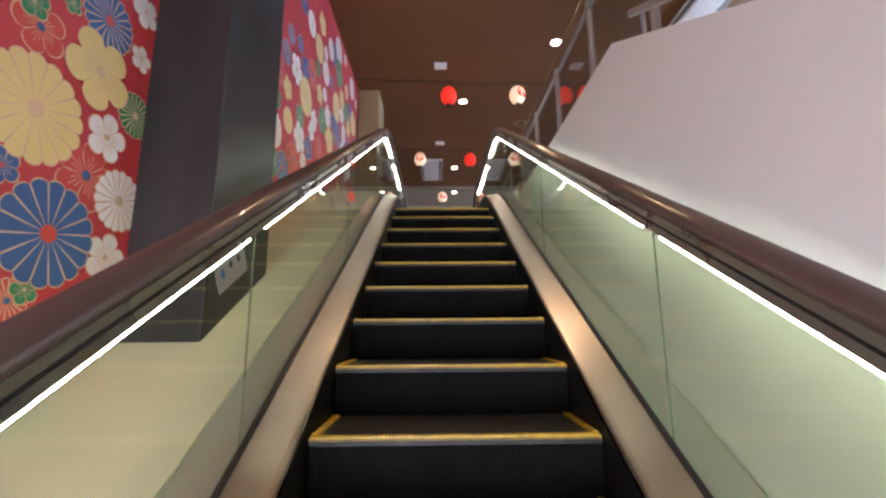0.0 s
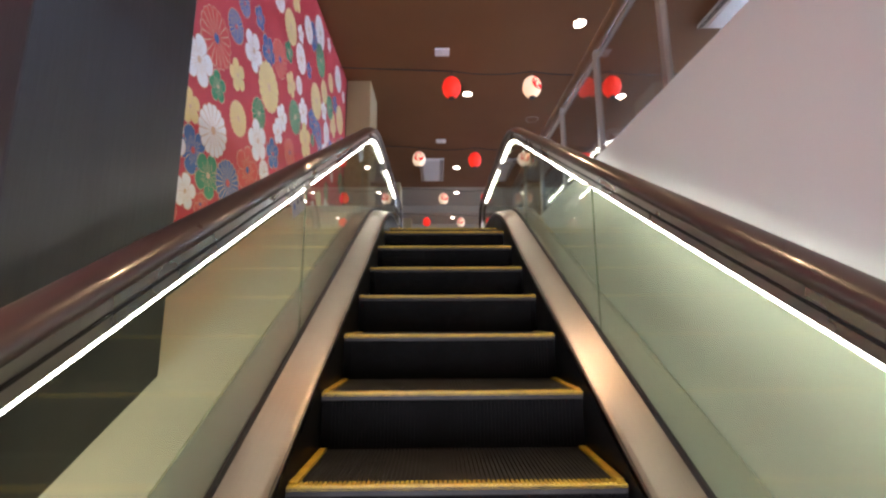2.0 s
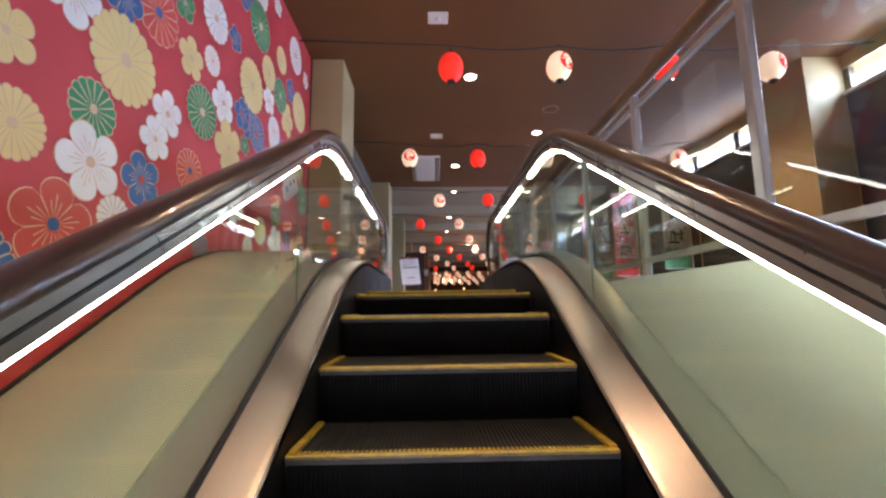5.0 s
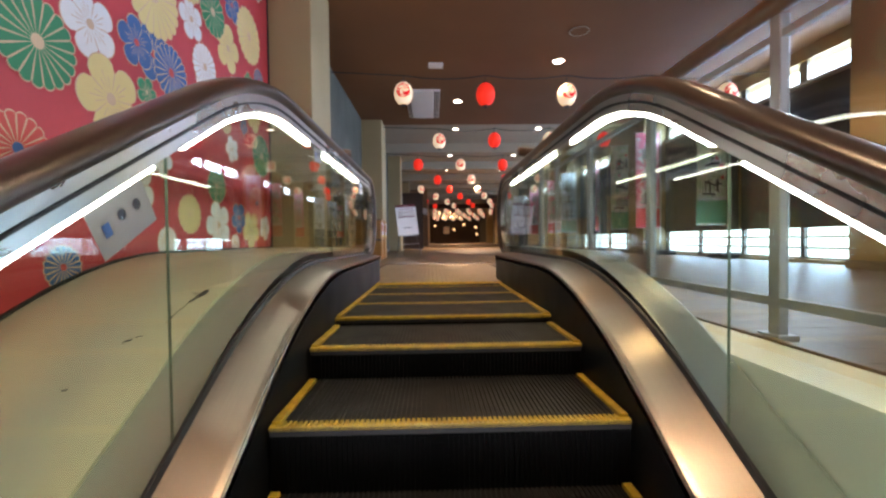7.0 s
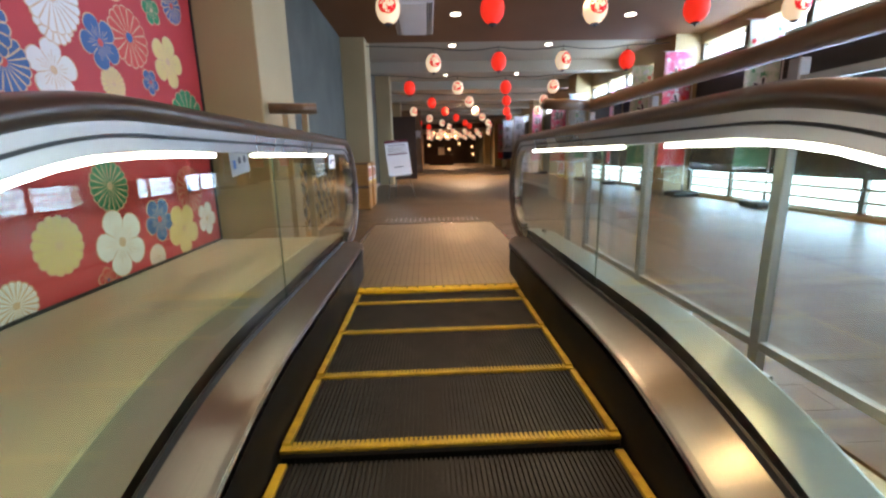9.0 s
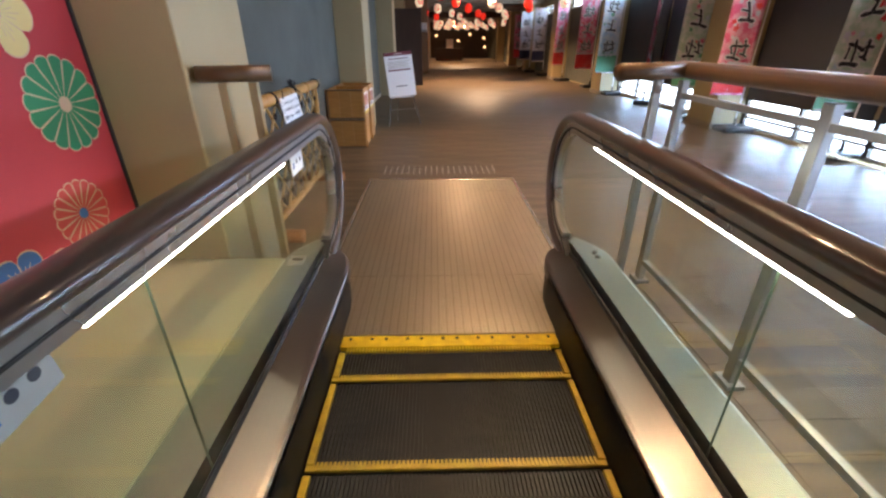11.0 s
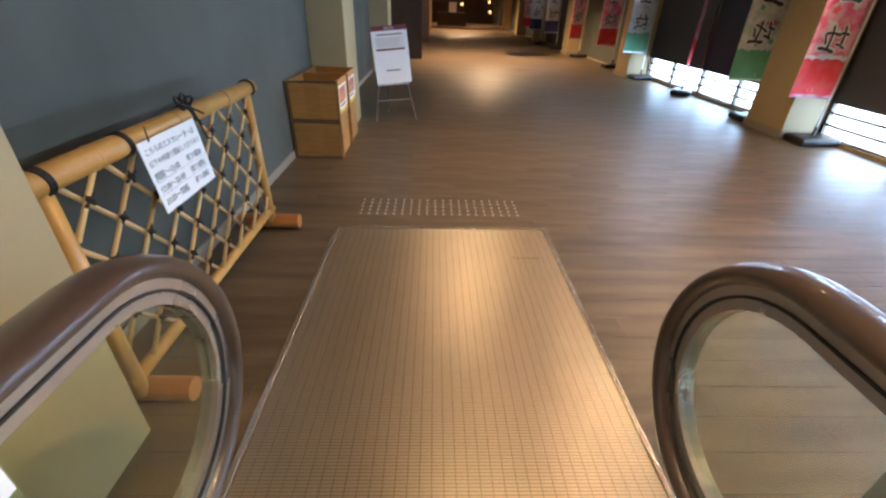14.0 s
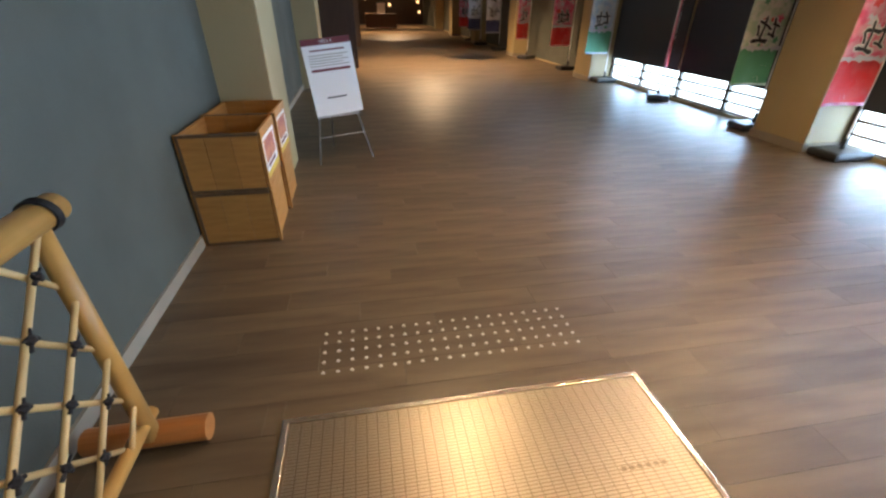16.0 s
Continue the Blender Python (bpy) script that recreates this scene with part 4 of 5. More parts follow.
# two families of canes crossing in diamonds
krng = random.Random(3)
for i in range(-4, 12):
    for s, off in ((1, 0.010), (-1, -0.010)):
        y0 = FY0 + STEP_Y * (i + 0.5)
        # z = Z0 + s * 1.05 * (y - y0), kept inside the frame
        ya, yb = sorted((y0, y0 + s * (Z1 - Z0) / 1.05))
        ya, yb = max(ya, FY0 + 0.01), min(yb, FY1 - 0.01)
        if yb - ya > 0.10:
            cane((ya, Z0 + s * 1.05 * (ya - y0)), (yb, Z0 + s * 1.05 * (yb - y0)), off)
for i in range(-4, 12):
    for j in range(-4, 12):
        ya, yb = FY0 + STEP_Y * (i + 0.5), FY0 + STEP_Y * (j + 0.5)
        y, zc = (ya + yb) / 2, Z0 + 1.05 * (yb - ya) / 2
        if FY0 + 0.03 < y < FY1 - 0.03 and Z0 + 0.04 < zc < Z1 - 0.04:
            t = krng.uniform(0.3, 1.2)
            d = Vector((0, math.cos(t), math.sin(t))) * krng.uniform(0.022, 0.034)
            k = Vector((FX + 0.020, y, zc))
            bm = rod(bmesh.new(), k - d, k + d, 0.006, 0.003, 6)
            e = Vector((0, -d.z, d.y)) * 0.8
            rod(bm, k - e, k + e, 0.006, 0.003, 6)
            bmesh.ops.create_icosphere(bm, subdivisions=1, radius=0.0145, matrix=Matrix.Translation(k))
            part("rope_knot", bm, ROPE, fence, "black rope knot")
for y in (FY0 - 0.03, FY1 + 0.0, 8.42, 7.98):
    for k in range(3):
        part("rope_turn", ring(bmesh.new(), (FX, y + 0.012 * k, 3.505), (0.1 * (k - 1), 1, 0.15), 0.043, 0.0045, 18), ROPE, fence)
bm = rod(bmesh.new(), (FX + 0.03, 8.44, 3.545), (FX + 0.055, 8.47, 3.40), 0.004, 0.004, 6)
rod(bm, (FX + 0.055, 8.47, 3.40), (FX + 0.06, 8.51, 3.385), 0.004, 0.004, 6)
for dy, dz, tilt, r in ((-0.035, 0.045, 0.5, 0.030), (0.030, 0.040, -0.6, 0.026), (0.0, 0.055, 0.1, 0.022), (0.045, 0.0, 1.0, 0.028)):
    ring(bm, (FX + 0.012, 8.43 + dy, 3.52 + dz), (1.0, 0.5 * tilt, tilt), r, 0.0055, 12, 5)
bmesh.ops.create_icosphere(bm, subdivisions=1, radius=0.022, matrix=Matrix.Translation((FX + 0.02, 8.43, 3.545)))
for y1, z1 in ((8.33, 3.575), (8.50, 3.50), (8.46, 3.46)):
    rod(bm, (FX + 0.03, 8.43, 3.545), (FX + 0.05, y1, z1), 0.005, 0.004, 6)
part("rope_bow", bm, ROPE, fence, "black rope bow")
for y in (FY0 + 0.03, FY1 + 0.02):
    part("log_foot", rod(bmesh.new(), (-1.30, y, FLOOR + 0.048), (-0.90, y, FLOOR + 0.048), 0.047, 0.047, 16), LOG, fence, "varnished log foot")


def text_part(body, size, m, mat, parent, align="LEFT"):
    cu = bpy.data.curves.new("lettering", "FONT")
    cu.body, cu.size, cu.align_x, cu.extrude = body, size, align, 0.0003
    cu.materials.append(mat)
    ob = new("lettering", cu)
    ob.parent, ob.matrix_basis = parent, m
    return ob


notice = thing("notice_sheet", "white printed notice of escalator running times tied to the bamboo", "notice")
NW, NH = 0.395, 0.265
notice.matrix_basis = pose(-1.022, 8.185, 3.508, 90 - 7, 0, 90)
part("sheet", boxed(-NW / 2, NW / 2, -NH, 0, -0.001, 0.001), PAPER, notice)
for i, (x, y, s, line) in enumerate([
        (-0.18, -0.050, 0.029, "こちらのエスカレーターは"), (-0.18, -0.092, 0.026, "以下の時間で運転しております"),
        (-0.18, -0.142, 0.032, "開館～12:00"), (0.045, -0.140, 0.030, "昇り運転"),
        (-0.18, -0.190, 0.032, "12:00～20:00"), (0.045, -0.188, 0.030, "降り運転"),
        (-0.18, -0.238, 0.032, "20:00～閉館"), (0.045, -0.236, 0.030, "昇り運転")]):
    text_part(line, s, pose(x, y, 0.0016), PRINT, notice)
for y in (-0.150, -0.198):
    part("ruled_line", boxed(-0.18, 0.18, y - 0.0012, y, 0.0011, 0.0016), INKS["BLUE"], notice)
part("tie", rod(bmesh.new(), (-0.13, -0.01, 0.002), (-0.135, 0.045, 0.01), 0.003, 0.003, 6), ROPE, notice)

# ---- stacked wooden crates ----
CRATE_LEN, CRATE_W, CRATE_H = 0.50, 0.44, 0.360


def make_crate():
    c = thing("wooden_crate", "open pine crate stacked against the blue wall", "crate", "stacked crates")
    x, y, h, t = CRATE_W / 2, CRATE_LEN / 2 - 0.004, CRATE_H - 0.004, 0.014
    for k in range(3):
        a, b = -x + 2 * x * k / 3 + 0.001, -x + 2 * x * (k + 1) / 3 - 0.001
        part("end_board", boxed(a, b, -y, -y + t, 0.0, h), CRATE, c)
        part("end_board", boxed(a, b, y - t, y, 0.0, h), CRATE, c)
    for s in (-1, 1):
        for k in range(2):
            z0, z1 = h * k / 2 + 0.001, h * (k + 1) / 2 - 0.001
            part("side_board", boxed(s * x - (t if s > 0 else 0), s * x + (0 if s > 0 else t), -y + t, y - t, z0, z1), CRATE, c)
        part("corner_batten", boxed(s * x - 0.012 * (s > 0) * -1 - 0.012 * (s < 0) * 1 - 0.006, s * x + 0.006 + 0.012 * (s > 0), -y, -y + 0.03, 0, h), CRATE, c)
    part("bottom_board", boxed(-x + t, x - t, -y + t, y - t, 0.0, 0.012), CRATE, c)
    part("rim", boxed(-x - 0.004, x + 0.004, -y - 0.004, -y + 0.02, h - 0.018, h), RAILWOOD, c)
    part("base_batten", boxed(-x - 0.004, x + 0.004, -y - 0.006, -y + 0.012, 0.0, 0.018), RAILWOOD, c)
    part("edge_strip", boxed(-x - 0.006, -x + 0.008, -y - 0.007, -y + 0.01, 0.0, h), RAILWOOD, c)
    return c


crate = None
for y in (10.63 + CRATE_LEN / 2, 10.63 + CRATE_LEN * 1.5 + 0.02):
    for k in range(2):
        m = pose(-1.115 + 0.004 * k, y, FLOOR + CRATE_H * k, 0, 0, (0.8, -0.6)[k])
        if crate is None:
            crate = make_crate()
            crate.matrix_basis = m
        else:
            copy_thing(crate, m)
    poster = thing("crate_label", "printed orange and white label on a crate side", "label", "crate labels", at=(-0.888, y, FLOOR + CRATE_H))
    part("sheet", boxed(0.0, 0.0015, -0.19, 0.19, 0.05, 0.30), PAPER, poster)
    part("picture", boxed(0.0015, 0.0025, -0.15, 0.15, 0.14, 0.28), material("label_orange", (0.55, 0.22, 0.10), 0.6, second=(0.35, 0.10, 0.08), scale=14, bump=0, contrast=0.2), poster)
    part("band", boxed(0.0015, 0.0025, -0.19, 0.19, 0.05, 0.085), material("label_yellow", (0.75, 0.55, 0.08), 0.6, bump=0), poster)
    part("printed_bar", boxed(0.0015, 0.0025, -0.12, 0.12, 0.105, 0.125), MAROON, poster)

# ---- notice board on an easel ----
easel = thing("easel", "thin metal tripod easel holding a printed board", "easel", at=(-0.48, 12.25, FLOOR))
easel.rotation_euler = (0, radians(-2), radians(17))
for a, b in (((-0.27, -0.02, 0.0), (-0.08, 0.15, 1.06)), ((0.27, -0.02, 0.0), (0.06, 0.15, 1.06)), ((0.0, 0.52, 0.0), (0.0, 0.16, 1.05))):
    part("leg", rod(bmesh.new(), a, b, 0.009, 0.009, 8), EASEL_METAL, easel)
part("cross_bar", rod(bmesh.new(), (-0.225, 0.015, 0.26), (0.225, 0.015, 0.26), 0.006, 0.006, 8), ALU, easel)
part("rest", boxed(-0.20, 0.20, 0.02, 0.055, 0.44, 0.455), ALU, easel)
board = thing("notice_board", "white printed information board with a maroon header on an easel", "notice board")
board.matrix_basis = pose(-0.48, 12.25, FLOOR) @ pose(0, 0, 0, 0, 0, 17) @ pose(0, 0.035, 0.457, -8, -4.5)
part("panel", boxed(-0.225, 0.225, -0.006, 0.0, 0.0, 0.66), PAPER, board)
for nm, a in (("header", (-0.225, 0.225, 0.605, 0.66)), ("title_bar", (-0.16, 0.16, 0.555, 0.568)), ("section_bar", (-0.18, 0.18, 0.385, 0.408)), ("caption_bar", (-0.09, 0.09, 0.150, 0.163))):
    part(nm, boxed(a[0], a[1], -0.0075, -0.006, a[2], a[3]), MAROON if nm != "caption_bar" else PRINT, board)
for k in range(5):
    part("text_bar", boxed(-0.18, 0.18 - 0.05 * (k % 2), -0.0072, -0.006, 0.43 + 0.022 * k, 0.437 + 0.022 * k), BASEBOARD, board)
text_part("お知らせ", 0.03, pose(0, -0.008, 0.622, 90), PAPER, board, "CENTER")

# ---- tactile studs in the floor ----
studs = thing("tactile_studs", "rows of small steel warning studs in the wood floor", "tactile paving")
bm = rod(bmesh.new(), (0, 0, 0), (0, 0, 0.0045), 0.0085, 0.006, 10)
stud = part("stud", bm, STUD, studs)
stud_mesh = stud.data
cols, rows_n = 20, 5
for i in range(cols):
    for j in range(rows_n):
        ob = stud if (i, j) == (0, 0) else new("stud", stud_mesh)
        ob.parent = studs
        ob.location = (-0.525 + 1.167 * i / (cols - 1), 9.378 + 0.25 * j / (rows_n - 1), FLOOR)

# ---- banners on weighted stands ----
crng = random.Random(11)


# brush strokes of two bold signs: offset across, offset up, slant, half length, half width
GLYPHS = [[(-0.08, 0.02, 1.45, 0.10, 0.014), (-0.09, 0.03, 0.15, 0.05, 0.012), (-0.075, -0.075, 0.25, 0.06, 0.013), (0.05, 0.0, 1.6, 0.13, 0.014), (0.03, 0.03, 0.3, 0.10, 0.013), (0.10, -0.02, 1.4, 0.06, 0.013), (0.05, -0.12, 0.06, 0.10, 0.016)],
          [(0.0, 0.02, 1.5, 0.12, 0.015), (0.05, 0.03, 0.2, 0.06, 0.013), (0.0, -0.10, 0.08, 0.13, 0.016)]]


def banner(x, y, face, colours, half=0.24, low=3.13, high=5.02):
    """A nobori banner: pole, arm, cloth and a water-filled base."""
    main, foot, label = colours
    st = thing("banner_flag", label, "banner", "banners along the windows", at=(x, y, FLOOR))
    st.rotation_euler = (0, 0, radians(face))
    lo, hi = low - FLOOR, high - FLOOR
    bm = boxed(-0.24, 0.24, -0.17, 0.17, 0.0, 0.09, bevel=0.035)
    part("water_base", bm, DARK, st, "dark plastic water base")
    part("base_cap", rod(bmesh.new(), (0, 0, 0.08), (0, 0, 0.20), 0.022, 0.018, 12), DARK, st)
    part("pole", rod(bmesh.new(), (0, 0, 0.1), (0, 0, hi + 0.05), 0.010, 0.008, 10), PAPER, st)
    part("arm", rod(bmesh.new(), (0.02, 0, hi + 0.01), (-2 * half - 0.08, 0, hi + 0.01), 0.006, 0.006, 8), PAPER, st)

    def cloth(name, mat, z0, z1, lift, ins=0.0, u0=0.0, u1=1.0):
        bm = bmesh.new()
        n, k = 10, 12
        grid = []
        for j in range(k + 1):
            z = z0 + (z1 - z0) * j / k
            grid.append([])
            for i in range(n + 1):
                u = u0 + (u1 - u0) * i / n
                ripple = 0.016 * math.sin(5.5 * u + 2.2 * z + x + y) * (1.3 - (z - lo) / (hi - lo))
                grid[-1].append(bm.verts.new((-0.03 - 2 * half * u, ripple - lift, z)))
        for j in range(k):
            for i in range(n):
                bm.faces.new((grid[j][i], grid[j][i + 1], grid[j + 1][i + 1], grid[j + 1][i]))
        ob = part(name, bm, mat, st, "", True)
        if not lift:
            so = ob.modifiers.new("thickness", "SOLIDIFY")
            so.thickness = 0.002
        return ob

    cloth("cloth", CLOTHS[main], lo, hi, 0.0)
    cloth("lower_band", CLOTHS[foot], lo + 0.03, lo + 0.42, 0.003)
    # torn-looking white edge over the foot colour
    bm = bmesh.new()
    edge = [(-0.03 - 2 * half * i / 16, lo + 0.405 + crng.uniform(-0.035, 0.01)) for i in range(17)] + [(-0.03 - 2 * half * i / 16, lo + 0.43 + crng.uniform(-0.008, 0.03)) for i in range(16, -1, -1)]
    for i in range(16):
        bm.faces.new([bm.verts.new((u, -0.0205, z)) for u, z in (edge[i], edge[i + 1], edge[32 - i], edge[33 - i])])
    part("white_stripe", bm, CLOTHS["white"], st)
    # brushed writing, too bold to read, as strokes
    for q in range(3):
        zc = lo + 0.62 + 0.44 * q
        if zc > hi - 0.25:
            break
        for ox, oz, a, ln, w in GLYPHS[q % 2]:
            bm = bmesh.new()
            k = crng.uniform(0.9, 1.15)
            cx, cz, a, ln, w = -0.03 - half - ox * k, zc + oz * k, math.pi - a + crng.uniform(-0.25, 0.25), ln * k, w * crng.uniform(1.2, 1.9)
            dx, dz = math.cos(a), math.sin(a)
            pts = [(-ln, -w * 0.2), (-ln * 0.8, -w * 0.9), (0, -w * 0.55 - ln * 0.10), (ln * 0.75, -w * 0.9), (ln, -w * 0.1), (ln * 0.8, w * 0.7), (0, w * 0.6 - ln * 0.10), (-ln * 0.75, w * 0.8)]
            bm.faces.new([bm.verts.new((cx + u * dx - v * dz, -0.022, cz + u * dz + v * dx)) for u, v in pts])
            part("brush_stroke", bm, PRINT, st)
            bm = bmesh.new()
            bm.faces.new([bm.verts.new((cx + u * 1.15 * dx - v * 1.9 * dz, -0.0214, cz + u * 1.15 * dz + v * 1.9 * dx)) for u, v in pts])
            part("stroke_outline", bm, PAPER, st)
    tints = {"green": ("red", "mint", "white", "pink", "blue"), "pink": ("white", "red", "white")}.get(main, (foot, "white"))
    for q in range(26 if main == "green" else 34 if main == "pink" else 14):
        bm = bmesh.new()
        u, z, r = crng.uniform(0.10, 0.90), crng.uniform(lo + 0.45, hi - 0.10), crng.uniform(0.022, 0.055)
        cx = -0.03 - 2 * half * u
        bm.faces.new([bm.verts.new((cx + r * (0.8 + 0.2 * math.cos(5 * b)) * math.cos(b), -0.0180 - 0.0001 * q, z + r * (0.8 + 0.2 * math.cos(5 * b)) * math.sin(b))) for b in (2 * math.pi * i / 30 for i in range(30))])
        part("printed_blossom", bm, CLOTHS[tints[q % len(tints)]], st)
    return st


KINDS = {
    "r": ("pink", "red", "pink and red cloth banner with black brush writing on a stand"),
    "g": ("green", "mint", "floral green cloth banner with black brush writing on a stand"),
    "b": ("blue", "mint", "pale blue cloth banner with green foot on a stand"),
    "w": ("white", "navy", "white cloth banner with navy foot on a stand"),
}
for x, y, face, kind in [(4.66, 9.75, 0, "g"), (4.50, 11.45, 0, "r"), (4.52, 12.62, -4, "g"), (4.55, 14.67, 58, "r"), (4.55, 16.5, 0, "b"), (4.60, 18.4, 0, "r"), (4.45, 20.9, 30, "r"), (4.40, 23.6, 0, "w"), (4.30, 25.8, 0, "w"), (4.45, 28.2, 0, "r")]:
    banner(x + 0.08, y + 0.10, face, KINDS[kind])

# ---- far end of the corridor ----
S("partition_west", boxed(WALL_L, -0.34, 19.5, 19.62, FLOOR - 0.02, 4.75), BROWN_DOOR, "dark brown wooden partition panel jutting from the wall", "partition")
S("partition_front", boxed(WALL_L, -0.30, 25.5, 25.7, FLOOR - 0.02, TOP), MID_WOOD, "tan wooden shop front wall", "wall")
S("wall_west_shop", boxed(-0.34, -0.22, 25.7, END, FLOOR - 0.02, TOP), MID_WOOD, "tan wooden shop front along the corridor", "wall")
S("bulkhead_far", boxed(WALL_L, WALL_R, 33.0, 33.2, 5.12, TOP), BROWN_DOOR, "dark wooden bulkhead over the far passage", "bulkhead")
ac = thing("wall_unit", "white wall-mounted air conditioner above the shop front", "air conditioner", at=(-0.24, 25.49, 4.25))
part("body", boxed(-0.45, 0.0, -0.24, 0.0, 0.0, 0.34, bevel=0.03), PAPER, ac)
part("outlet", boxed(-0.42, -0.03, -0.245, -0.2, 0.02, 0.06), DARK, ac)
stand = thing("menu_stand", "small white menu sign on a dark wooden counter", "sign", at=(1.2, 40.0, FLOOR))
part("counter", boxed(-1.0, 1.0, -0.3, 0.3, 0.0, 0.85, bevel=0.01), BROWN_DOOR, stand)
part("sign", boxed(-0.2, 0.3, -0.05, -0.02, 0.85, 1.45, bevel=0.005), PAPER, stand)
for x, z in ((4.4, 4.1), (3.2, 4.4), (0.3, 4.3), (4.5, 3.4), (2.2, 3.9)):
    lamp = thing("wall_lamp", "small warm glowing lamp at the far end", "lamp", "far wall lamps", at=(x, END - 0.02, z))
    part("bracket", rod(bmesh.new(), (0, 0.02, 0), (0, -0.12, 0.03), 0.015, 0.012, 8), DARK, lamp)
    bm = bmesh.new()
    bmesh.ops.create_uvsphere(bm, u_segments=12, v_segments=8, radius=0.10, matrix=Matrix.Translation((0, -0.14, 0.05)))
    part("globe", bm, GLOBE, lamp, "", True)

# ---- stickers on the balustrade ----
for y, z, w, h, tilt, marks in ((6.805, 3.385, 0.165, 0.085, 0, 1), (5.46, 3.402, 0.14, 0.075, 6, 0), (4.035, 3.0, 0.17, 0.10, 30, 0), (2.65, 2.215, 0.17, 0.095, 30, 0), (1.205, 1.385, 0.18, 0.10, 30, 0)):
    st = thing("safety_sticker", "white safety sticker with small pictograms on the glass, most toned grey as in shade", "sticker", "glass stickers")
    st.matrix_basis = pose(XC - 0.655 + 0.0062, y, z, tilt)
    # only the newel sticker keeps plain white, the others carry painted shade
    part("sheet", boxed(0.0, 0.0008, -w / 2, w / 2, -h / 2, h / 2), PAPER if marks else SHADED_STICKER, st)
    for k, mat in enumerate((INKS["BLUE"], PRINT, PRINT)):
        c = -w * 0.3 + w * 0.28 * k
        if k == 0:
            part("pictogram", boxed(0.0008, 0.0014, c - 0.010, c + 0.010, -0.016, 0.010), mat, st)
        else:
            part("pictogram", rod(bmesh.new(), (0.0008, c, 0.006), (0.0014, c, 0.006), 0.011, 0.011, 16), mat, st)
st = thing("deck_sticker", "small worn white label on the steel deck", "sticker", at=(XC - 0.74, 6.86, 2.8855))
part("sheet", boxed(-0.04, 0.04, -0.05, 0.05, 0.0, 0.0008), PAPER, st)
part("printed_bar", boxed(-0.025, 0.025, 0.0, 0.025, 0.0008, 0.0013), PRINT, st)

# ---- scuffs on the ledge ----
mark = thing("scuff_mark", "dark scuffs scraped into the cream ledge paint", "scuff")
srng = random.Random(8)
for k, (x0, y0, x1, y1, w) in enumerate(((-0.83, 4.52, -0.81, 4.66, 0.005), (-0.815, 4.65, -0.79, 4.74, 0.022), (-0.845, 4.715, -0.785, 4.70, 0.016), (-0.90, 4.46, -0.885, 4.475, 0.010), (-0.875, 4.48, -0.862, 4.49, 0.009), (-1.0, 4.84, -0.975, 4.85, 0.006), (-0.95, 4.30, -0.94, 4.31, 0.008))):
    path = ride(0.079, 2.895, -3.0, 6.8)
    bm = bmesh.new()
    n = 8
    left, right = [], []
    for i in range(n + 1):
        t = i / n
        x, y = x0 + (x1 - x0) * t + srng.uniform(-0.004, 0.004), y0 + (y1 - y0) * t + srng.uniform(-0.004, 0.004)
        zz = max(za + (zb - za) * (y - ya) / (yb - ya) for (ya, za), (yb, zb) in zip(path, path[1:]) if ya <= y <= yb)
        ww = w * srng.uniform(0.3, 1.0) * math.sin(math.pi * min(max(t, 0.08), 0.92))
        left.append(bm.verts.new((x - ww, y, zz + 0.003)))
        right.append(bm.verts.new((x + ww, y, zz + 0.003)))
    for i in range(n):
        bm.faces.new((left[i], left[i + 1], right[i + 1], right[i]))
    part("scrape", bm, PRINT, mark)

# ---- plank floor: the stretch passed closest as single planks, the rest joined ----
floor = structure("floor", boxed(WALL_L, WALL_R + 0.02, 7.0, END, FLOOR - 0.019, FLOOR - 0.008), DARK, "dark brown wood plank floor with a soft sheen", "floor")
PW, PL = 0.15, 0.92
plank_mesh = None


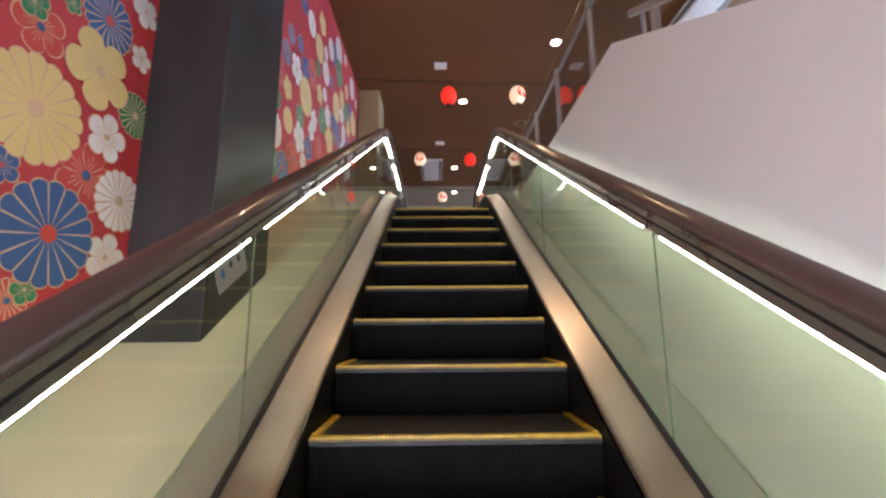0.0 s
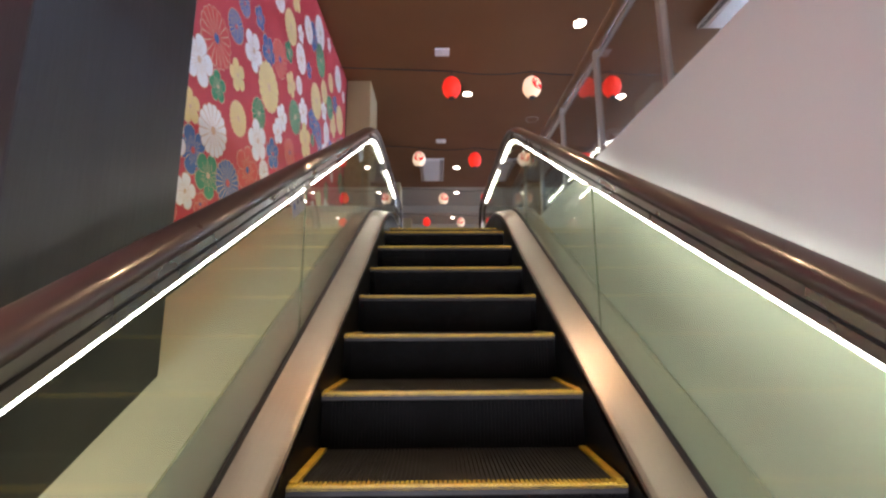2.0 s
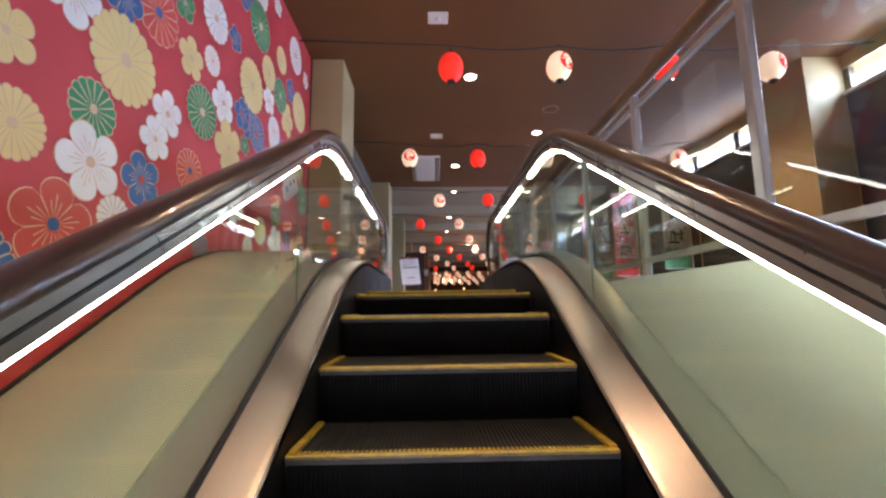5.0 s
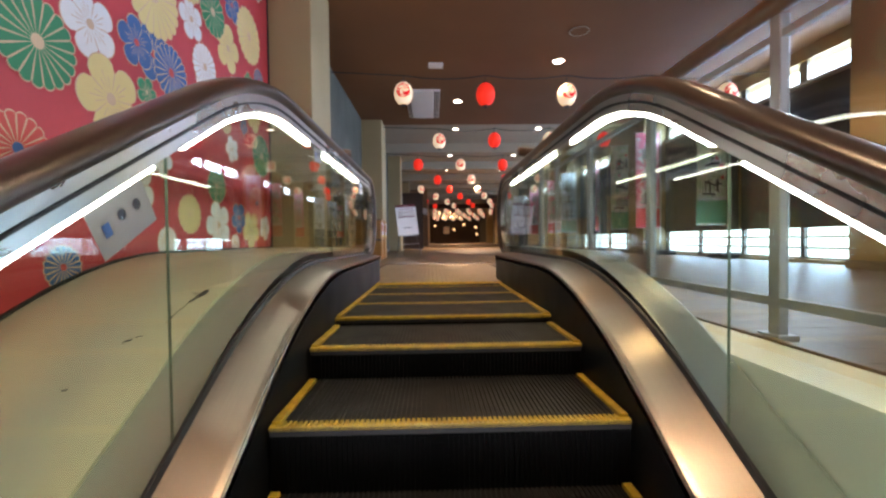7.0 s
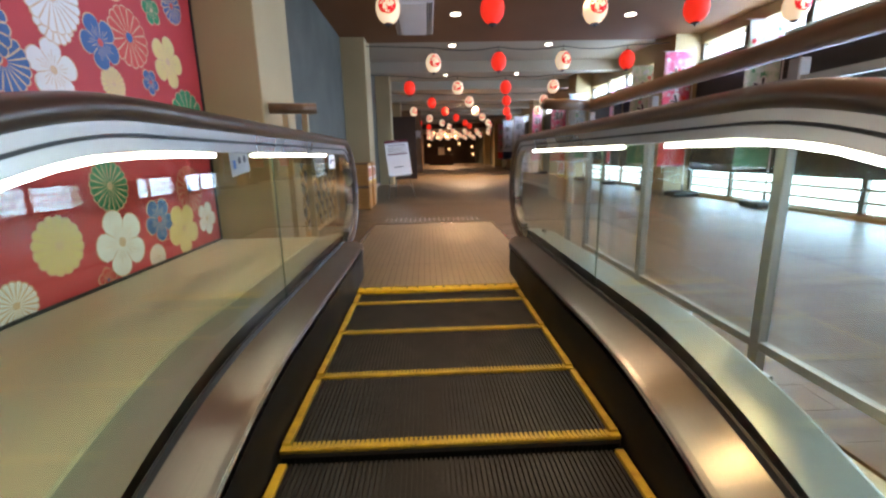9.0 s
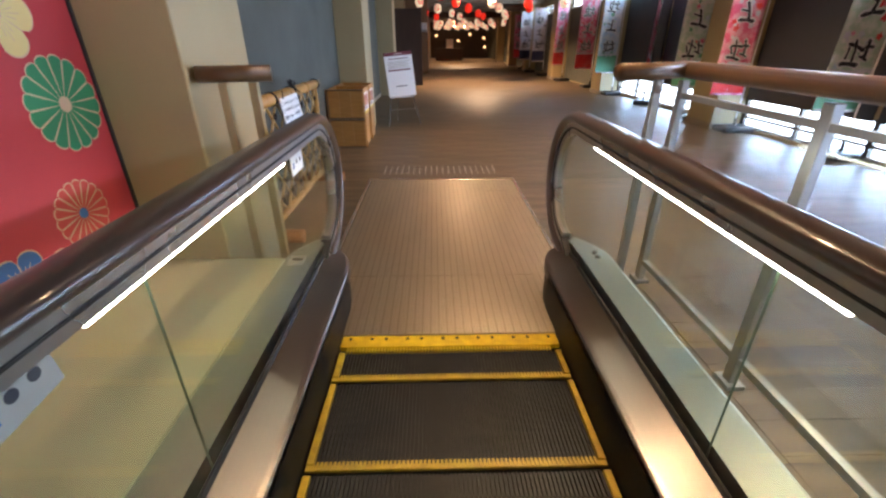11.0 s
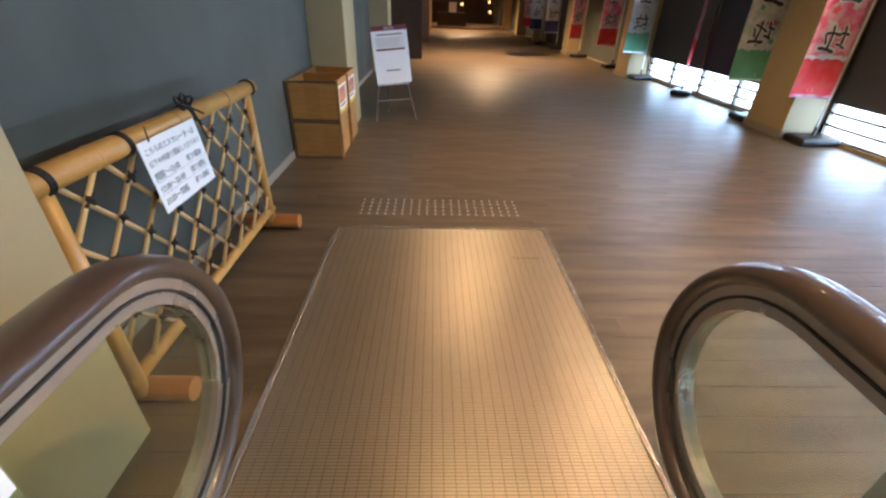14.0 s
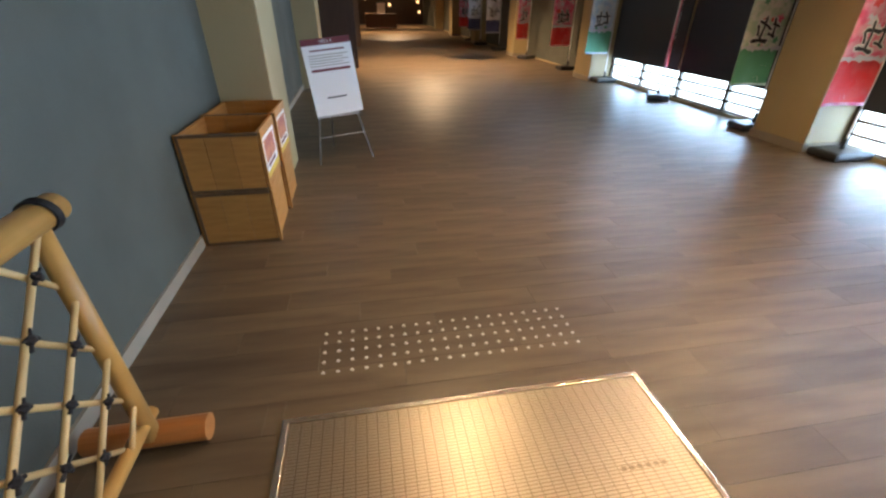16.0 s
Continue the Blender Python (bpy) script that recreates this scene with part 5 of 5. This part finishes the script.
verts, faces = [], []
row, y = 0, 1.90
singles = 0
while y < END:
    x = (WALL_L if y >= 7.06 else 1.152) - (row * 0.37) % PL
    left = WALL_L if y >= 7.06 else 1.152
    while x < WALL_R:
        a, b = max(x, left), min(x + PL, WALL_R)
        if b - a > 0.05 and not (a < XC + 0.73 and b > XC - 0.71 and y + PW > 6.6 and y < 9.15):
            full = abs(b - a - PL) < 1e-6
            if full and 9.15 <= y < 16.2 and singles < 290:
                if plank_mesh is None:
                    bm = boxed(0.0008, PL - 0.0008, 0.0008, PW - 0.0008, -0.008, 0.0)
                    plank_mesh = bpy.data.meshes.new("plank")
                    bm.to_mesh(plank_mesh)
                    bm.free()
                    plank_mesh.materials.append(FLOOR_WOOD)
                p = new("plank", plank_mesh)
                p.parent, p.location = floor, (a, y, FLOOR)
                singles += 1
            else:
                n = len(verts)
                verts += [(u, v, w) for u in (a + 0.0008, b - 0.0008) for v in (y + 0.0008, y + PW - 0.0008) for w in (FLOOR - 0.008, FLOOR)]
                faces += [[n + i for i in q] for q in ((0, 1, 3, 2), (4, 6, 7, 5), (0, 4, 5, 1), (2, 3, 7, 6), (0, 2, 6, 4), (1, 5, 7, 3))]
        elif b - a > 0.05:
            # planks cut round the landing plate
            for c, d in ((a, min(b, XC - 0.721)), (max(a, XC + 0.733), b)):
                if d - c > 0.02 and (y >= 7.06 or c > 1):
                    n = len(verts)
                    verts += [(u, v, w) for u in (c, d) for v in (y + 0.0008, y + PW - 0.0008) for w in (FLOOR - 0.008, FLOOR)]
                    faces += [[n + i for i in q] for q in ((0, 1, 3, 2), (4, 6, 7, 5), (0, 4, 5, 1), (2, 3, 7, 6), (0, 2, 6, 4), (1, 5, 7, 3))]
        x += PL
    y += PW
    row += 1
me = bpy.data.meshes.new("planks_joined")
me.from_pydata(verts, [], faces)
me.materials.append(FLOOR_REST)
ob = new("planks_joined", me)
ob.parent = floor
tagged(ob, kind="stuff")
S("floor_base_east", boxed(1.15, WALL_R + 0.02, 1.89, 7.0, FLOOR - 0.019, FLOOR - 0.008), DARK, "base under the plank floor beside the opening", "floor")
for k in range(13):
    y = 5.202 + 0.143 * k
    plank = part("plank", boxed(0.886, 1.150, y, y + 0.1415, FLOOR - 0.008, FLOOR), FLOOR_WOOD, floor)
S("floor_base_edge", boxed(1.02, 1.149, 5.202, 7.0, FLOOR - 0.019, FLOOR - 0.008), DARK, "base under the floor edge", "floor")
S("floor_edge_west", boxed(WALL_L, XC - 0.713, 6.87, 7.06, FLOOR - 0.019, FLOOR), FLOOR_REST, "floor strip beside the ledge", "floor")
S("floor_edge_north", boxed(XC - 0.720, XC + 0.732, 9.1585, 9.2488, FLOOR - 0.019, FLOOR), FLOOR_REST, "floor strip past the landing plate", "floor")
